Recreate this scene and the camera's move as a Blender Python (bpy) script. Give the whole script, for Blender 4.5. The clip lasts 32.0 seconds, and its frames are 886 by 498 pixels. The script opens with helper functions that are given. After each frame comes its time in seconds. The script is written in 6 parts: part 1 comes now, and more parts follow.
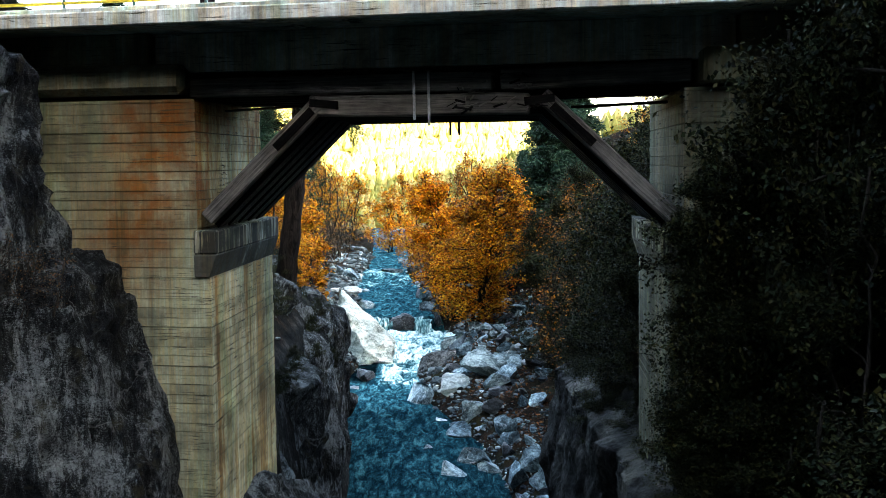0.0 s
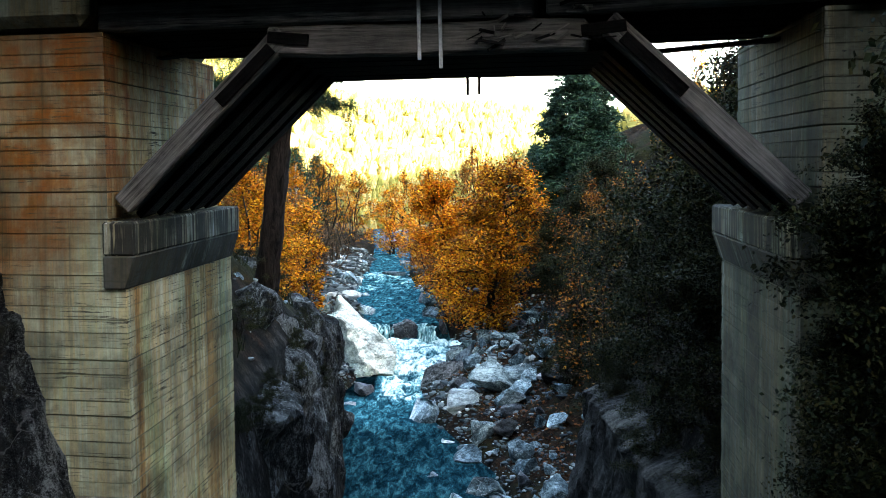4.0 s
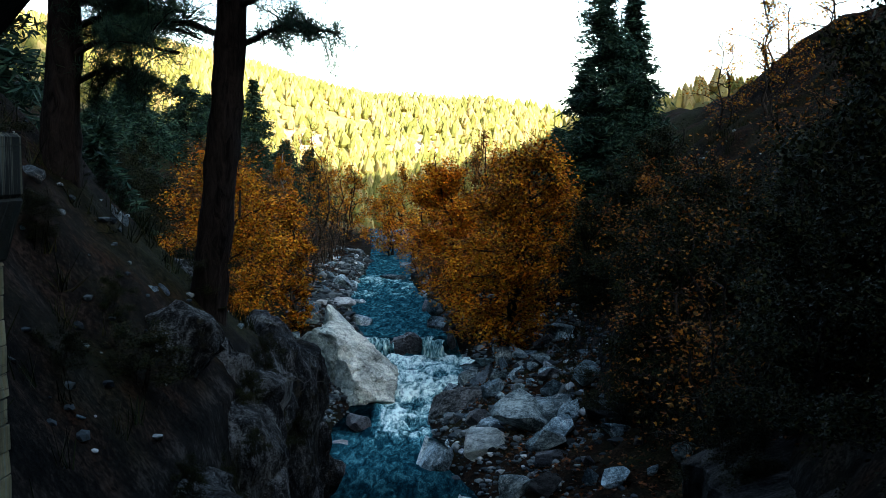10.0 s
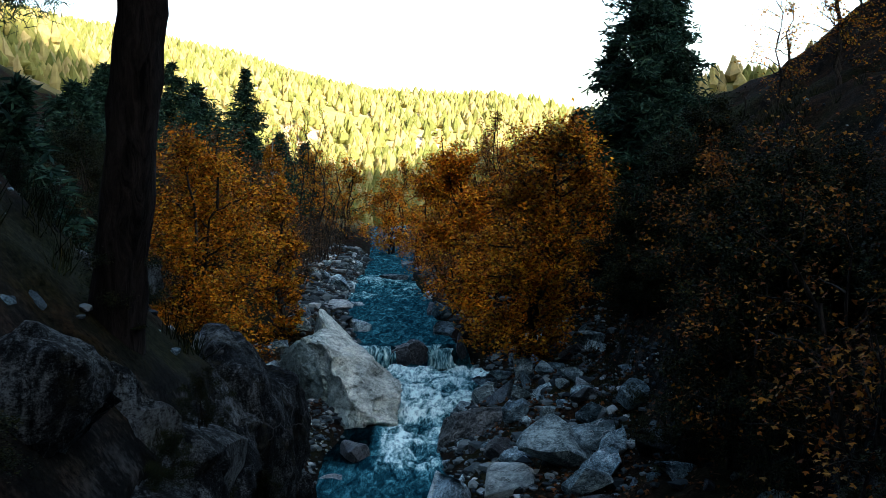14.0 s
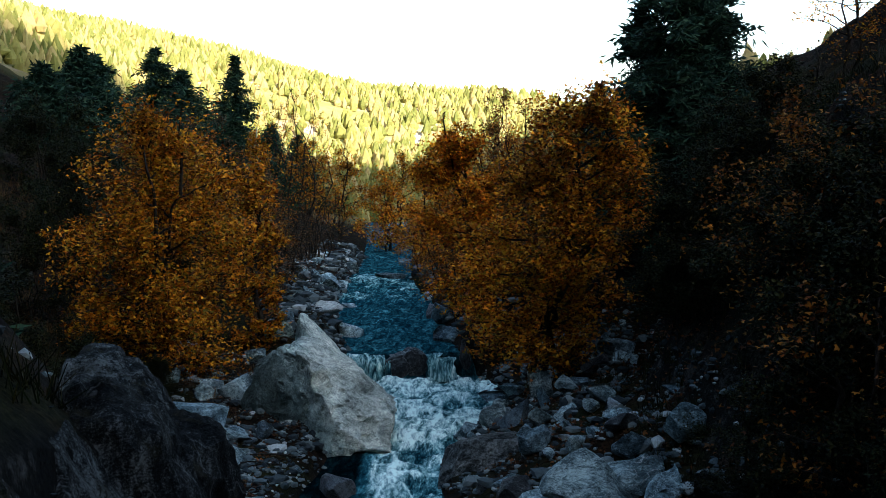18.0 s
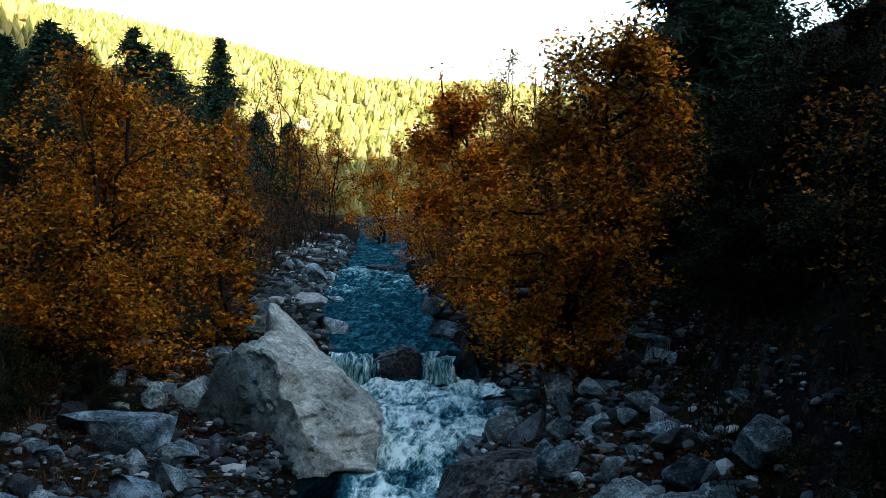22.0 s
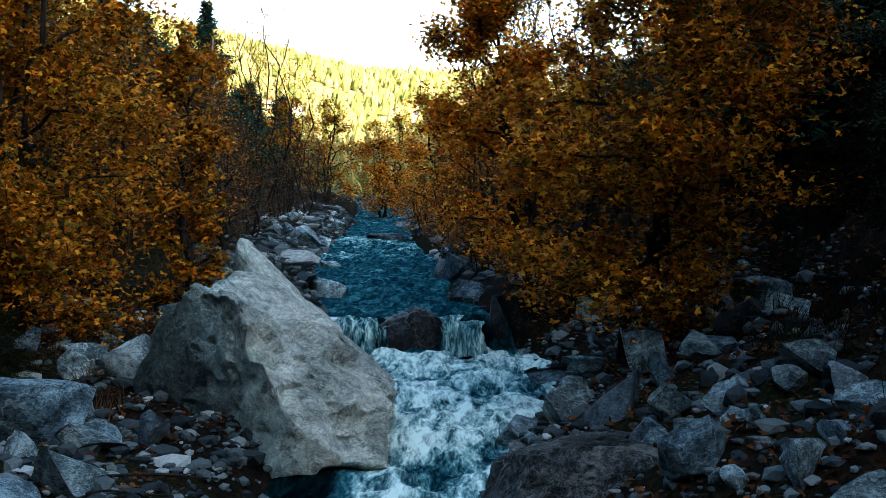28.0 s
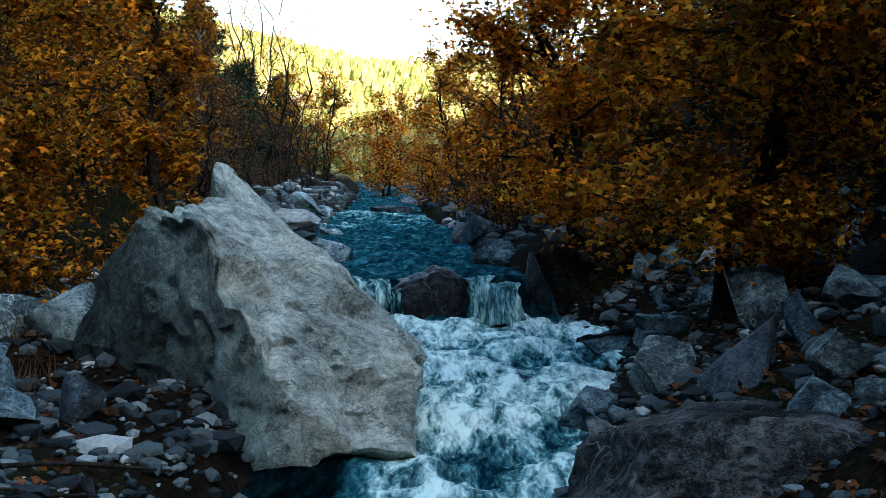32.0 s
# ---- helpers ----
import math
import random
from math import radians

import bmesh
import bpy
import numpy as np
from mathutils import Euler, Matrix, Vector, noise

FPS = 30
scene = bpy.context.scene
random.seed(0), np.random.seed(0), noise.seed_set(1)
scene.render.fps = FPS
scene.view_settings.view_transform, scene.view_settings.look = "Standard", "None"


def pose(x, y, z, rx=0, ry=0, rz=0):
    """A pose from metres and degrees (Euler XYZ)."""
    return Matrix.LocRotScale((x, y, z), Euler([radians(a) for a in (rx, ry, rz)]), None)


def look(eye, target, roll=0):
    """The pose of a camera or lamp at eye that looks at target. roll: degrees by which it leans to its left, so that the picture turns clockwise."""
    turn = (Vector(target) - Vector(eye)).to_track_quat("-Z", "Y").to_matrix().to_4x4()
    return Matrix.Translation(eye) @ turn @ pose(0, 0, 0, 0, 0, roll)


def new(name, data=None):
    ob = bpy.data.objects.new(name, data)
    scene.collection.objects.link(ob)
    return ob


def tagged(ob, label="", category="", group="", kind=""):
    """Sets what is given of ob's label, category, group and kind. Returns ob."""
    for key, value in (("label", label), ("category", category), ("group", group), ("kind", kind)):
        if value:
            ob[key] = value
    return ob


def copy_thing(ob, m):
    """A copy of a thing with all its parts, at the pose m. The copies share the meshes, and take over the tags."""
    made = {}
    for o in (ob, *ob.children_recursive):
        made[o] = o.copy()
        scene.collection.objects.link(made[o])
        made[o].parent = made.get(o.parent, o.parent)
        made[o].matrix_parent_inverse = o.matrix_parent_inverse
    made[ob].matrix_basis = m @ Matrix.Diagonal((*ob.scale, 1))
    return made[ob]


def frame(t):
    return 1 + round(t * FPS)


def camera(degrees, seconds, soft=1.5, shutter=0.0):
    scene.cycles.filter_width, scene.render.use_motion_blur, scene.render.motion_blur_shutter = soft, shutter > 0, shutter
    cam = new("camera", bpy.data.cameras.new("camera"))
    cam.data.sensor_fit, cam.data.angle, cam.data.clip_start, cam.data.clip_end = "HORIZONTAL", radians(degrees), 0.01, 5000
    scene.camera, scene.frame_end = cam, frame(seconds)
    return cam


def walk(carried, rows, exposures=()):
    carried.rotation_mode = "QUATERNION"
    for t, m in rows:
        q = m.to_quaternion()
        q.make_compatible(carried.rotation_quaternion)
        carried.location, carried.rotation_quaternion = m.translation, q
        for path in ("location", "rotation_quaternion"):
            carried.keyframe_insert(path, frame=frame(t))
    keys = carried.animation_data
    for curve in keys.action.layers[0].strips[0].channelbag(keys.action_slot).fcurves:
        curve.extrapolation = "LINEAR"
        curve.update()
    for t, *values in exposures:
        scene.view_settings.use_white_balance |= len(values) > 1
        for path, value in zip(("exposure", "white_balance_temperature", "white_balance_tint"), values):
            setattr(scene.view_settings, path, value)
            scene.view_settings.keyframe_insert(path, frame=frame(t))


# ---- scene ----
cam = camera(39.2, 32.0, 0.6)
METRES, EYE, TILT, LEAN, TURN = 72.0, 14.8, 4.2, 0.0, 0.0
ROWS = [
    (0.0, 0.0, 0.0, 0.0, -0.1, -8.26, 0.66),
    (0.5, -0.0006, 0.0109, -0.0015, -0.03, -8.27, 0.73),
    (1.0, -0.001, 0.023, -0.0032, 0.03, -8.25, 0.72),
    (1.5, -0.0014, 0.0349, -0.005, 0.05, -8.25, 0.75),
    (2.0, -0.0017, 0.0483, -0.0071, 0.04, -8.23, 0.74),
    (2.5, -0.002, 0.0618, -0.0091, 0.04, -8.22, 0.71),
    (3.0, -0.0025, 0.0771, -0.0114, 0.04, -8.21, 0.69),
    (3.5, -0.0028, 0.0918, -0.0137, 0.04, -8.18, 0.65),
    (5.5, -0.0043, 0.1565, -0.0232, -0.05, -8.16, 0.68),
    (6.0, -0.0057, 0.1733, -0.0258, -0.06, -8.15, 0.66),
    (6.5, -0.0072, 0.1891, -0.0281, -0.07, -8.15, 0.68),
    (7.0, -0.0085, 0.2062, -0.0302, -0.07, -8.15, 0.65),
    (7.5, -0.0096, 0.2223, -0.0324, -0.08, -8.14, 0.67),
    (8.0, -0.0107, 0.2391, -0.035, -0.09, -8.14, 0.68),
    (8.5, -0.0116, 0.2551, -0.0374, -0.09, -8.13, 0.68),
    (9.0, -0.0125, 0.2734, -0.04, -0.11, -8.12, 0.67),
    (9.5, -0.0131, 0.2907, -0.0427, -0.11, -8.13, 0.67),
    (10.0, -0.0145, 0.3098, -0.0457, -0.12, -8.12, 0.66),
    (10.5, -0.0161, 0.3266, -0.0483, -0.12, -8.13, 0.66),
    (11.0, -0.0176, 0.345, -0.0512, -0.12, -8.11, 0.68),
    (11.5, -0.0188, 0.3612, -0.0536, -0.13, -8.13, 0.7),
    (12.0, -0.0198, 0.3789, -0.0565, -0.13, -8.14, 0.67),
    (12.5, -0.0205, 0.396, -0.0593, -0.13, -8.14, 0.72),
    (13.0, -0.021, 0.4141, -0.0624, -0.14, -8.15, 0.76),
    (13.5, -0.0213, 0.4308, -0.0652, -0.14, -8.14, 0.76),
    (14.0, -0.0217, 0.4487, -0.0681, -0.15, -8.15, 0.79),
    (14.5, -0.0221, 0.4653, -0.0707, -0.15, -8.16, 0.83),
    (16.5, -0.0235, 0.5315, -0.0811, -0.15, -8.19, 0.78),
    (17.0, -0.0238, 0.5475, -0.0842, -0.16, -8.18, 0.78),
    (17.5, -0.0235, 0.5621, -0.0869, -0.16, -8.17, 0.78),
    (18.0, -0.023, 0.5779, -0.0901, -0.16, -8.18, 0.75),
    (18.5, -0.0227, 0.5929, -0.0935, -0.16, -8.18, 0.73),
    (19.0, -0.0223, 0.6095, -0.0971, -0.17, -8.19, 0.74),
    (19.5, -0.0214, 0.6245, -0.1004, -0.18, -8.19, 0.74),
    (20.0, -0.0213, 0.6407, -0.1042, -0.21, -8.18, 0.72),
    (20.5, -0.0215, 0.655, -0.1078, -0.22, -8.18, 0.74),
    (21.0, -0.022, 0.6709, -0.1117, -0.24, -8.17, 0.71),
    (21.5, -0.0225, 0.6852, -0.1154, -0.26, -8.18, 0.72),
    (22.0, -0.023, 0.7006, -0.1197, -0.27, -8.16, 0.73),
    (22.5, -0.0234, 0.7147, -0.124, -0.29, -8.17, 0.71),
    (23.0, -0.024, 0.7295, -0.1288, -0.3, -8.16, 0.7),
    (23.5, -0.0245, 0.7432, -0.1332, -0.31, -8.18, 0.74),
    (24.0, -0.0253, 0.7575, -0.1383, -0.32, -8.19, 0.76),
    (24.5, -0.0261, 0.7706, -0.143, -0.33, -8.18, 0.76),
    (25.0, -0.0272, 0.7851, -0.148, -0.35, -8.19, 0.76),
    (25.5, -0.0284, 0.7983, -0.1526, -0.36, -8.18, 0.76),
    (27.5, -0.0347, 0.8539, -0.1716, -0.4, -8.09, 0.66),
    (28.0, -0.0366, 0.8681, -0.1767, -0.41, -8.1, 0.67),
    (28.5, -0.0382, 0.8813, -0.1816, -0.41, -8.09, 0.68),
    (29.0, -0.04, 0.8956, -0.1867, -0.43, -8.09, 0.7),
    (29.5, -0.0413, 0.9084, -0.1915, -0.43, -8.08, 0.72),
    (30.0, -0.0427, 0.9217, -0.1963, -0.44, -8.08, 0.74),
    (30.5, -0.044, 0.9335, -0.2005, -0.45, -8.1, 0.76),
    (31.0, -0.0454, 0.9466, -0.2049, -0.46, -8.1, 0.74),
    (31.5, -0.0465, 0.9588, -0.2086, -0.47, -8.12, 0.75),
    (32.0, -0.0476, 0.9719, -0.2128, -0.49, -8.14, 0.75),
]
walk(cam, [(t, pose(0, 0, EYE, TILT, LEAN, TURN) @ pose(METRES * x, METRES * y, METRES * z, 90 + pitch, roll, yaw)) for t, x, y, z, yaw, pitch, roll in ROWS], ((0.0, 4.3, 7600, 8), (3.0, 4.4, 7500, 8), (6.0, 3.7, 7100, 7), (9.0, 2.65, 6700, 6), (13.0, 2.2, 6450, 5), (19.0, 2.0, 6350, 5), (25.0, 2.3, 6300, 3), (32.0, 2.6, 6250, 1)))

# ---- light ----
SUN_TO = Vector((-0.45, 0.83, -0.43)).normalized()
world = bpy.data.worlds.new("sky")
scene.world = world
world.use_nodes = True
wn = world.node_tree.nodes
sky = wn.new("ShaderNodeTexSky")
sky.sky_type, sky.sun_disc = "NISHITA", False
sky.sun_elevation = math.asin(-SUN_TO.z)
sky.sun_rotation = math.atan2(-SUN_TO.x, -SUN_TO.y)
sky.air_density, sky.dust_density, sky.ozone_density = 1.0, 1.4, 1.0
world.node_tree.links.new(sky.outputs[0], wn["Background"].inputs[0])
wn["Background"].inputs[1].default_value = 0.15
sun = new("sun", bpy.data.lights.new("sun", "SUN"))
sun.data.energy, sun.data.angle, sun.data.color = 5.0, radians(0.6), (1.0, 0.93, 0.82)
sun.matrix_world = look((0, 0, 60), Vector((0, 0, 60)) + SUN_TO)

# ---- small maths: lattice noise on arrays ----
def _hash(ix, iy, iz, seed):
    h = (ix * 374761393 + iy * 668265263 + iz * 2147483647 + seed * 1274126177) & 0xFFFFFFFF
    h = ((h ^ (h >> 13)) * 1274126177) & 0xFFFFFFFF
    return ((h ^ (h >> 16)) & 0xFFFF) / 65535.0


def vnoise(p, seed=0):
    """Value noise in -1..1 for an (n, 3) array."""
    p = np.asarray(p, float)
    i = np.floor(p).astype(np.int64)
    f = p - i
    f = f * f * (3 - 2 * f)
    out = 0.0
    for dx in (0, 1):
        for dy in (0, 1):
            for dz in (0, 1):
                w = (f[:, 0] if dx else 1 - f[:, 0]) * (f[:, 1] if dy else 1 - f[:, 1]) * (f[:, 2] if dz else 1 - f[:, 2])
                out = out + w * _hash(i[:, 0] + dx, i[:, 1] + dy, i[:, 2] + dz, seed)
    return out * 2 - 1


def fbm(p, octaves=4, seed=0, rough=0.5):
    p = np.asarray(p, float)
    total, amp = np.zeros(len(p)), 1.0
    for k in range(octaves):
        total += amp * vnoise(p * 2.03**k + 17.3 * k, seed + k)
        amp *= rough
    return total


def ridged(p, octaves=4, seed=0):
    p = np.asarray(p, float)
    total, amp = np.zeros(len(p)), 1.0
    for k in range(octaves):
        total += amp * (1 - 2 * np.abs(vnoise(p * 2.1**k + 9.1 * k, seed + k)))
        amp *= 0.5
    return total


def smooth(a, b, v):
    s = np.clip((np.asarray(v, float) - a) / (b - a), 0, 1)
    return s * s * (3 - 2 * s)


# ---- the lie of the land ----
BANK_Y = (-400, -60, 17, 23.5, 27, 42, 50, 58, 65, 72, 78, 84, 88, 95, 99, 103, 106, 108, 113, 125, 146, 165, 200, 260, 400)
BANK_L = (-13.0, -13.0, -13.0, -6.5, -3.9, -4.0, -4.3, -4.6, -5.0, -5.7, -6.5, -6.6, -6.2, -5.9, -6.0, -6.3, -6.6, -6.8, -7.4, -8.8, -9.5, -9.4, -11, -16, -30)
BANK_R = (4.0, 4.0, 4.0, 3.8, 3.7, 3.5, 3.2, 2.8, 1.9, 0.1, -1.4, -1.8, -1.7, -0.1, 0.8, 0.9, 0.2, -0.9, -1.3, -2.0, -4.4, -4.6, -5, -9, -22)


def bank_left(y):
    return np.interp(y, BANK_Y, BANK_L)


def bank_right(y):
    return np.interp(y, BANK_Y, BANK_R)


def water_level(y):
    y = np.asarray(y, float)
    return (y - 88) * 0.012 + 1.05 * smooth(106.1, 106.9, y) - np.clip(y - 106, 0, 400) * 0.003


def land(x, y):
    """Height of the ground."""
    x, y = np.broadcast_arrays(np.asarray(x, float), np.asarray(y, float))
    zw = water_level(np.clip(y, -60, 260))
    left, right = bank_left(y) - x, x - bank_right(y)
    p = np.stack([x.ravel(), y.ravel(), 0 * x.ravel()], 1)
    n1, n2 = fbm(p * 0.11, 4, 3).reshape(x.shape), fbm(p * 0.55, 3, 8).reshape(x.shape)
    bed = zw - 0.75
    # left bank: a cliff by the bridge, a stony shore past it
    cliff = np.interp(y, (-60, 20, 30, 40, 46, 52, 58, 64, 70, 75, 82, 90, 120), (6, 7.2, 7.6, 7.8, 8.2, 8.6, 7.6, 5.2, 3.2, 1.5, 0.5, 0.4, 0.6))
    shore = np.interp(y, (60, 76, 90, 120, 160, 220), (0.0, 5.0, 9.5, 4.0, 3.5, 6.0))
    # before y 20 the slope is steepened out of view, to cut skylight
    steep = np.interp(y, (-60, 20, 30, 48, 62, 85, 140, 220, 300, 420), (1.9, 1.7, 1.5, 1.2, 0.8, 0.62, 0.5, 0.5, 0.36, 0.3))
    dl = np.clip(left, 0, None)
    rise = np.clip(dl - 1.0 - shore, 0, None)
    top_l = cliff * smooth(0.0, 1.3, dl) + 0.1 * np.minimum(dl, shore) + steep * rise - 0.0022 * np.clip(rise - 18, 0, None) ** 1.5
    # right bank: stones, then a steep wooded flank up to a crest
    cliff_x = np.interp(y, (-60, 20, 42, 52, 60, 70, 90), (0.2, 0.2, 0.3, 2.0, 4.6, 6.2, 6.8))
    cliff_h = np.interp(y, (-60, 20, 34, 50, 60, 72, 90), (8, 8.2, 7.8, 5.5, 3.4, 1.6, 1.0))
    # crest and flank near the start are raised unseen, to darken the bridge
    crest = np.interp(y, (-60, 30, 60, 90, 110, 140, 200, 300), (75, 45, 17.5, 14, 13.0, 11.0, 14, 18))
    flank = np.interp(y, (-60, 20, 32, 70, 110, 150, 220), (2.0, 1.7, 1.05, 1.2, 1.3, 0.7, 0.5))
    dr = np.clip(right, 0, None)
    up = np.clip(dr - cliff_x - 0.8, 0, None) * flank
    top_r = np.interp(y, (108, 122), (0.42, 0.22)) * np.minimum(dr, cliff_x) + cliff_h * smooth(0, 1.4, dr - cliff_x) + up
    top_r = np.where(top_r > crest, crest + np.minimum((top_r - crest) * 0.45, 7.0), top_r)
    z = bed + (0.75 + 0.35) * smooth(-0.7, 0.5, np.maximum(left, right)) + np.where(left > 0, top_l, 0) + np.where(right > 0, top_r, 0)
    off = np.clip(np.maximum(left, right), 0, None)
    z = z + n2 * np.clip(off * 0.12, 0, 0.35) + n1 * np.clip(off * 0.1, 0, 1.6)
    # the sunlit mountain ahead
    ridge_z = np.interp(x, (-400, -160, -60, 0, 40, 120, 400), (102, 63, 41, 28, 20, 16, 30))
    far = smooth(215, 520, y + 0.18 * x)
    hill = ridge_z * far + 6 * fbm(p * 0.012, 4, 21).reshape(x.shape) * smooth(230, 420, y)
    z = z * (1 - smooth(230, 330, y) * 0.75) + hill * smooth(200, 300, y)
    z = z + 25 * np.exp(-(((x + 86) / 27) ** 2) - ((y - 300) / 42) ** 2)
    z = z - 0.25 * np.clip(y - 560, 0, 900)
    # an unseen mountain added behind the start, which keeps the gorge in shade
    back = smooth(-420, -900, y)
    z = z * (1 - back) + 625 * back * (1 + 0.05 * n1)
    return z


def land_at(x, y):
    return float(land(np.array([x]), np.array([y]))[0])


# ---- meshes from arrays ----
def mesh_from(name, verts, faces, material, smooth_faces=True, sharp=0.0):
    """A mesh datablock from an (n, 3) array and a list of (m, k) arrays of corners."""
    me = bpy.data.meshes.new(name)
    verts = np.asarray(verts, np.float32)
    faces = [np.asarray(f, np.int32) for f in (faces if isinstance(faces, (list, tuple)) else [faces])]
    faces = [f for f in faces if len(f)]
    me.vertices.add(len(verts))
    me.vertices.foreach_set("co", verts.ravel())
    sizes = np.concatenate([np.full(len(f), f.shape[1]) for f in faces])
    corners = np.concatenate([f.ravel() for f in faces])
    me.loops.add(len(corners))
    me.loops.foreach_set("vertex_index", corners)
    me.polygons.add(len(sizes))
    me.polygons.foreach_set("loop_start", np.concatenate([[0], np.cumsum(sizes)[:-1]]).astype(np.int32))
    me.polygons.foreach_set("use_smooth", np.full(len(sizes), smooth_faces))
    me.update(calc_edges=True)
    if sharp:
        me.set_sharp_from_angle(angle=radians(sharp))
    for m in material if isinstance(material, (list, tuple)) else [material]:
        me.materials.append(m)
    return me


def thing(name, me, m, label="", category="", group="", kind=""):
    ob = new(name, me)
    ob.matrix_world = m
    return tagged(ob, label, category, group, kind)


def part(name, data, parent, m=None, label="", kind=""):
    """A mesh (or bmesh with a material as data = (bm, material)) under a thing or a part, placed in the parent's own frame."""
    if isinstance(data, tuple):
        bm, material = data
        me = bpy.data.meshes.new(name)
        bm.to_mesh(me)
        bm.free()
        me.materials.append(material)
        data = me
    ob = new(name, data)
    ob.parent = parent
    if m is not None:
        ob.matrix_basis = m
    return tagged(ob, label, kind=kind)


def grid_faces(nu, nv):
    a = np.arange(nu * nv).reshape(nu, nv)
    return np.stack([a[:-1, :-1], a[1:, :-1], a[1:, 1:], a[:-1, 1:]], -1).reshape(-1, 4)


def box_mesh(name, size, material, bevel=0.01, wobble=0.0, cuts=0, seed=0):
    """A box with broken edges, its centre at the origin."""
    bm = bmesh.new()
    bmesh.ops.create_cube(bm, size=1)
    bmesh.ops.scale(bm, vec=size, verts=bm.verts)
    if bevel:
        bmesh.ops.bevel(bm, geom=bm.edges[:], offset=bevel, segments=1, affect="EDGES")
    if cuts:
        axis = max(range(3), key=lambda k: size[k])
        for k in range(1, cuts):
            co, no = [0, 0, 0], [0, 0, 0]
            co[axis], no[axis] = size[axis] * (k / cuts - 0.5), 1
            bmesh.ops.bisect_plane(bm, geom=bm.verts[:] + bm.edges[:] + bm.faces[:], plane_co=co, plane_no=no)
    if wobble:
        for v in bm.verts:
            v.co += noise.noise_vector(v.co * 1.3 + Vector((seed * 7.1, seed, 3))) * wobble
    me = bpy.data.meshes.new(name)
    bm.to_mesh(me)
    bm.free()
    me.materials.append(material)
    return me


def ball(level):
    bm = bmesh.new()
    bmesh.ops.create_icosphere(bm, subdivisions=level, radius=1)
    v = np.array([w.co for w in bm.verts])
    f = np.array([[w.index for w in t.verts] for t in bm.faces])
    bm.free()
    return v, f


BALLS = {k: ball(k) for k in (1, 2, 3, 4, 6)}


def stone_shape(seed, level=3, cuts=9, rough=0.05, size=(1, 1, 1), depth=(0.36, 0.78)):
    """Points of a broken stone: a ball cut flat by planes, then roughened."""
    rng = np.random.RandomState(seed)
    v, f = BALLS[level]
    v = v.copy()
    for _ in range(cuts):
        n = rng.normal(size=3)
        n /= np.linalg.norm(n)
        d = rng.uniform(*depth)
        over = v @ n - d
        v -= np.clip(over, 0, None)[:, None] * n * 0.96
    if rough:
        r = rough * fbm(v * 2.1 + seed, 4, seed) + 0.4 * rough * ridged(v * 4.0 + seed, 3, seed + 5)
        v += v / (np.linalg.norm(v, axis=1)[:, None] + 1e-6) * r[:, None]
    return v * np.array(size), f


def tube(points, radii, sides=7, seed=0, bumps=0.0):
    """A tapered limb along points: (verts, quads)."""
    points, radii = np.asarray(points, float), np.asarray(radii, float)
    tangent = np.gradient(points, axis=0)
    tangent /= np.linalg.norm(tangent, axis=1)[:, None] + 1e-9
    side = np.cross(tangent, (0.31, 0.27, 0.91))
    side /= np.linalg.norm(side, axis=1)[:, None] + 1e-9
    other = np.cross(tangent, side)
    a = np.linspace(0, 2 * np.pi, sides, endpoint=False)
    ring = np.cos(a)[None, :, None] * side[:, None] + np.sin(a)[None, :, None] * other[:, None]
    v = (points[:, None] + ring * radii[:, None, None]).reshape(-1, 3)
    if bumps:
        v += (ring.reshape(-1, 3)) * (bumps * fbm(v * 2.5, 3, seed))[:, None]
    n = len(points)
    i = np.arange(n - 1)[:, None] * sides
    k = np.arange(sides)[None]
    q = np.stack([i + k, i + (k + 1) % sides, i + sides + (k + 1) % sides, i + sides + k], -1).reshape(-1, 4)
    return v, q


def gather(pieces):
    """Join (verts, faces) pairs of equal corner count."""
    vs, fs, n = [], [], 0
    for v, f in pieces:
        vs.append(v)
        fs.append(np.asarray(f) + n)
        n += len(v)
    return np.concatenate(vs), np.concatenate(fs)


# ---- materials ----
def nodes_of(name):
    m = bpy.data.materials.new(name)
    m.use_nodes = True
    t = m.node_tree
    return m, t, t.nodes["Principled BSDF"]


def add(t, kind, **inputs):
    n = t.nodes.new(kind)
    for k, v in inputs.items():
        n.inputs[k.replace("_", " ")].default_value = v
    return n


def ramp(t, source, stops):
    r = t.nodes.new("ShaderNodeValToRGB")
    while len(r.color_ramp.elements) < len(stops):
        r.color_ramp.elements.new(0.5)
    for e, (at, c) in zip(r.color_ramp.elements, stops):
        e.position, e.color = at, (*c, 1) if len(c) == 3 else c
    t.links.new(source, r.inputs[0])
    return r.outputs[0]


def mix(t, how, factor, a, b):
    n = t.nodes.new("ShaderNodeMix")
    n.data_type, n.blend_type = "RGBA", how
    for socket, v in ((n.inputs[0], factor), (n.inputs[6], a), (n.inputs[7], b)):
        if isinstance(v, bpy.types.NodeSocket):
            t.links.new(v, socket)
        elif isinstance(v, (int, float)):
            socket.default_value = v
        else:
            socket.default_value = (*v, 1)
    return n.outputs[2]


def maths(t, how, a, b=0.0):
    n = t.nodes.new("ShaderNodeMath")
    n.operation = how
    for socket, v in ((n.inputs[0], a), (n.inputs[1], b)):
        if isinstance(v, bpy.types.NodeSocket):
            t.links.new(v, socket)
        else:
            socket.default_value = v
    return n.outputs[0]


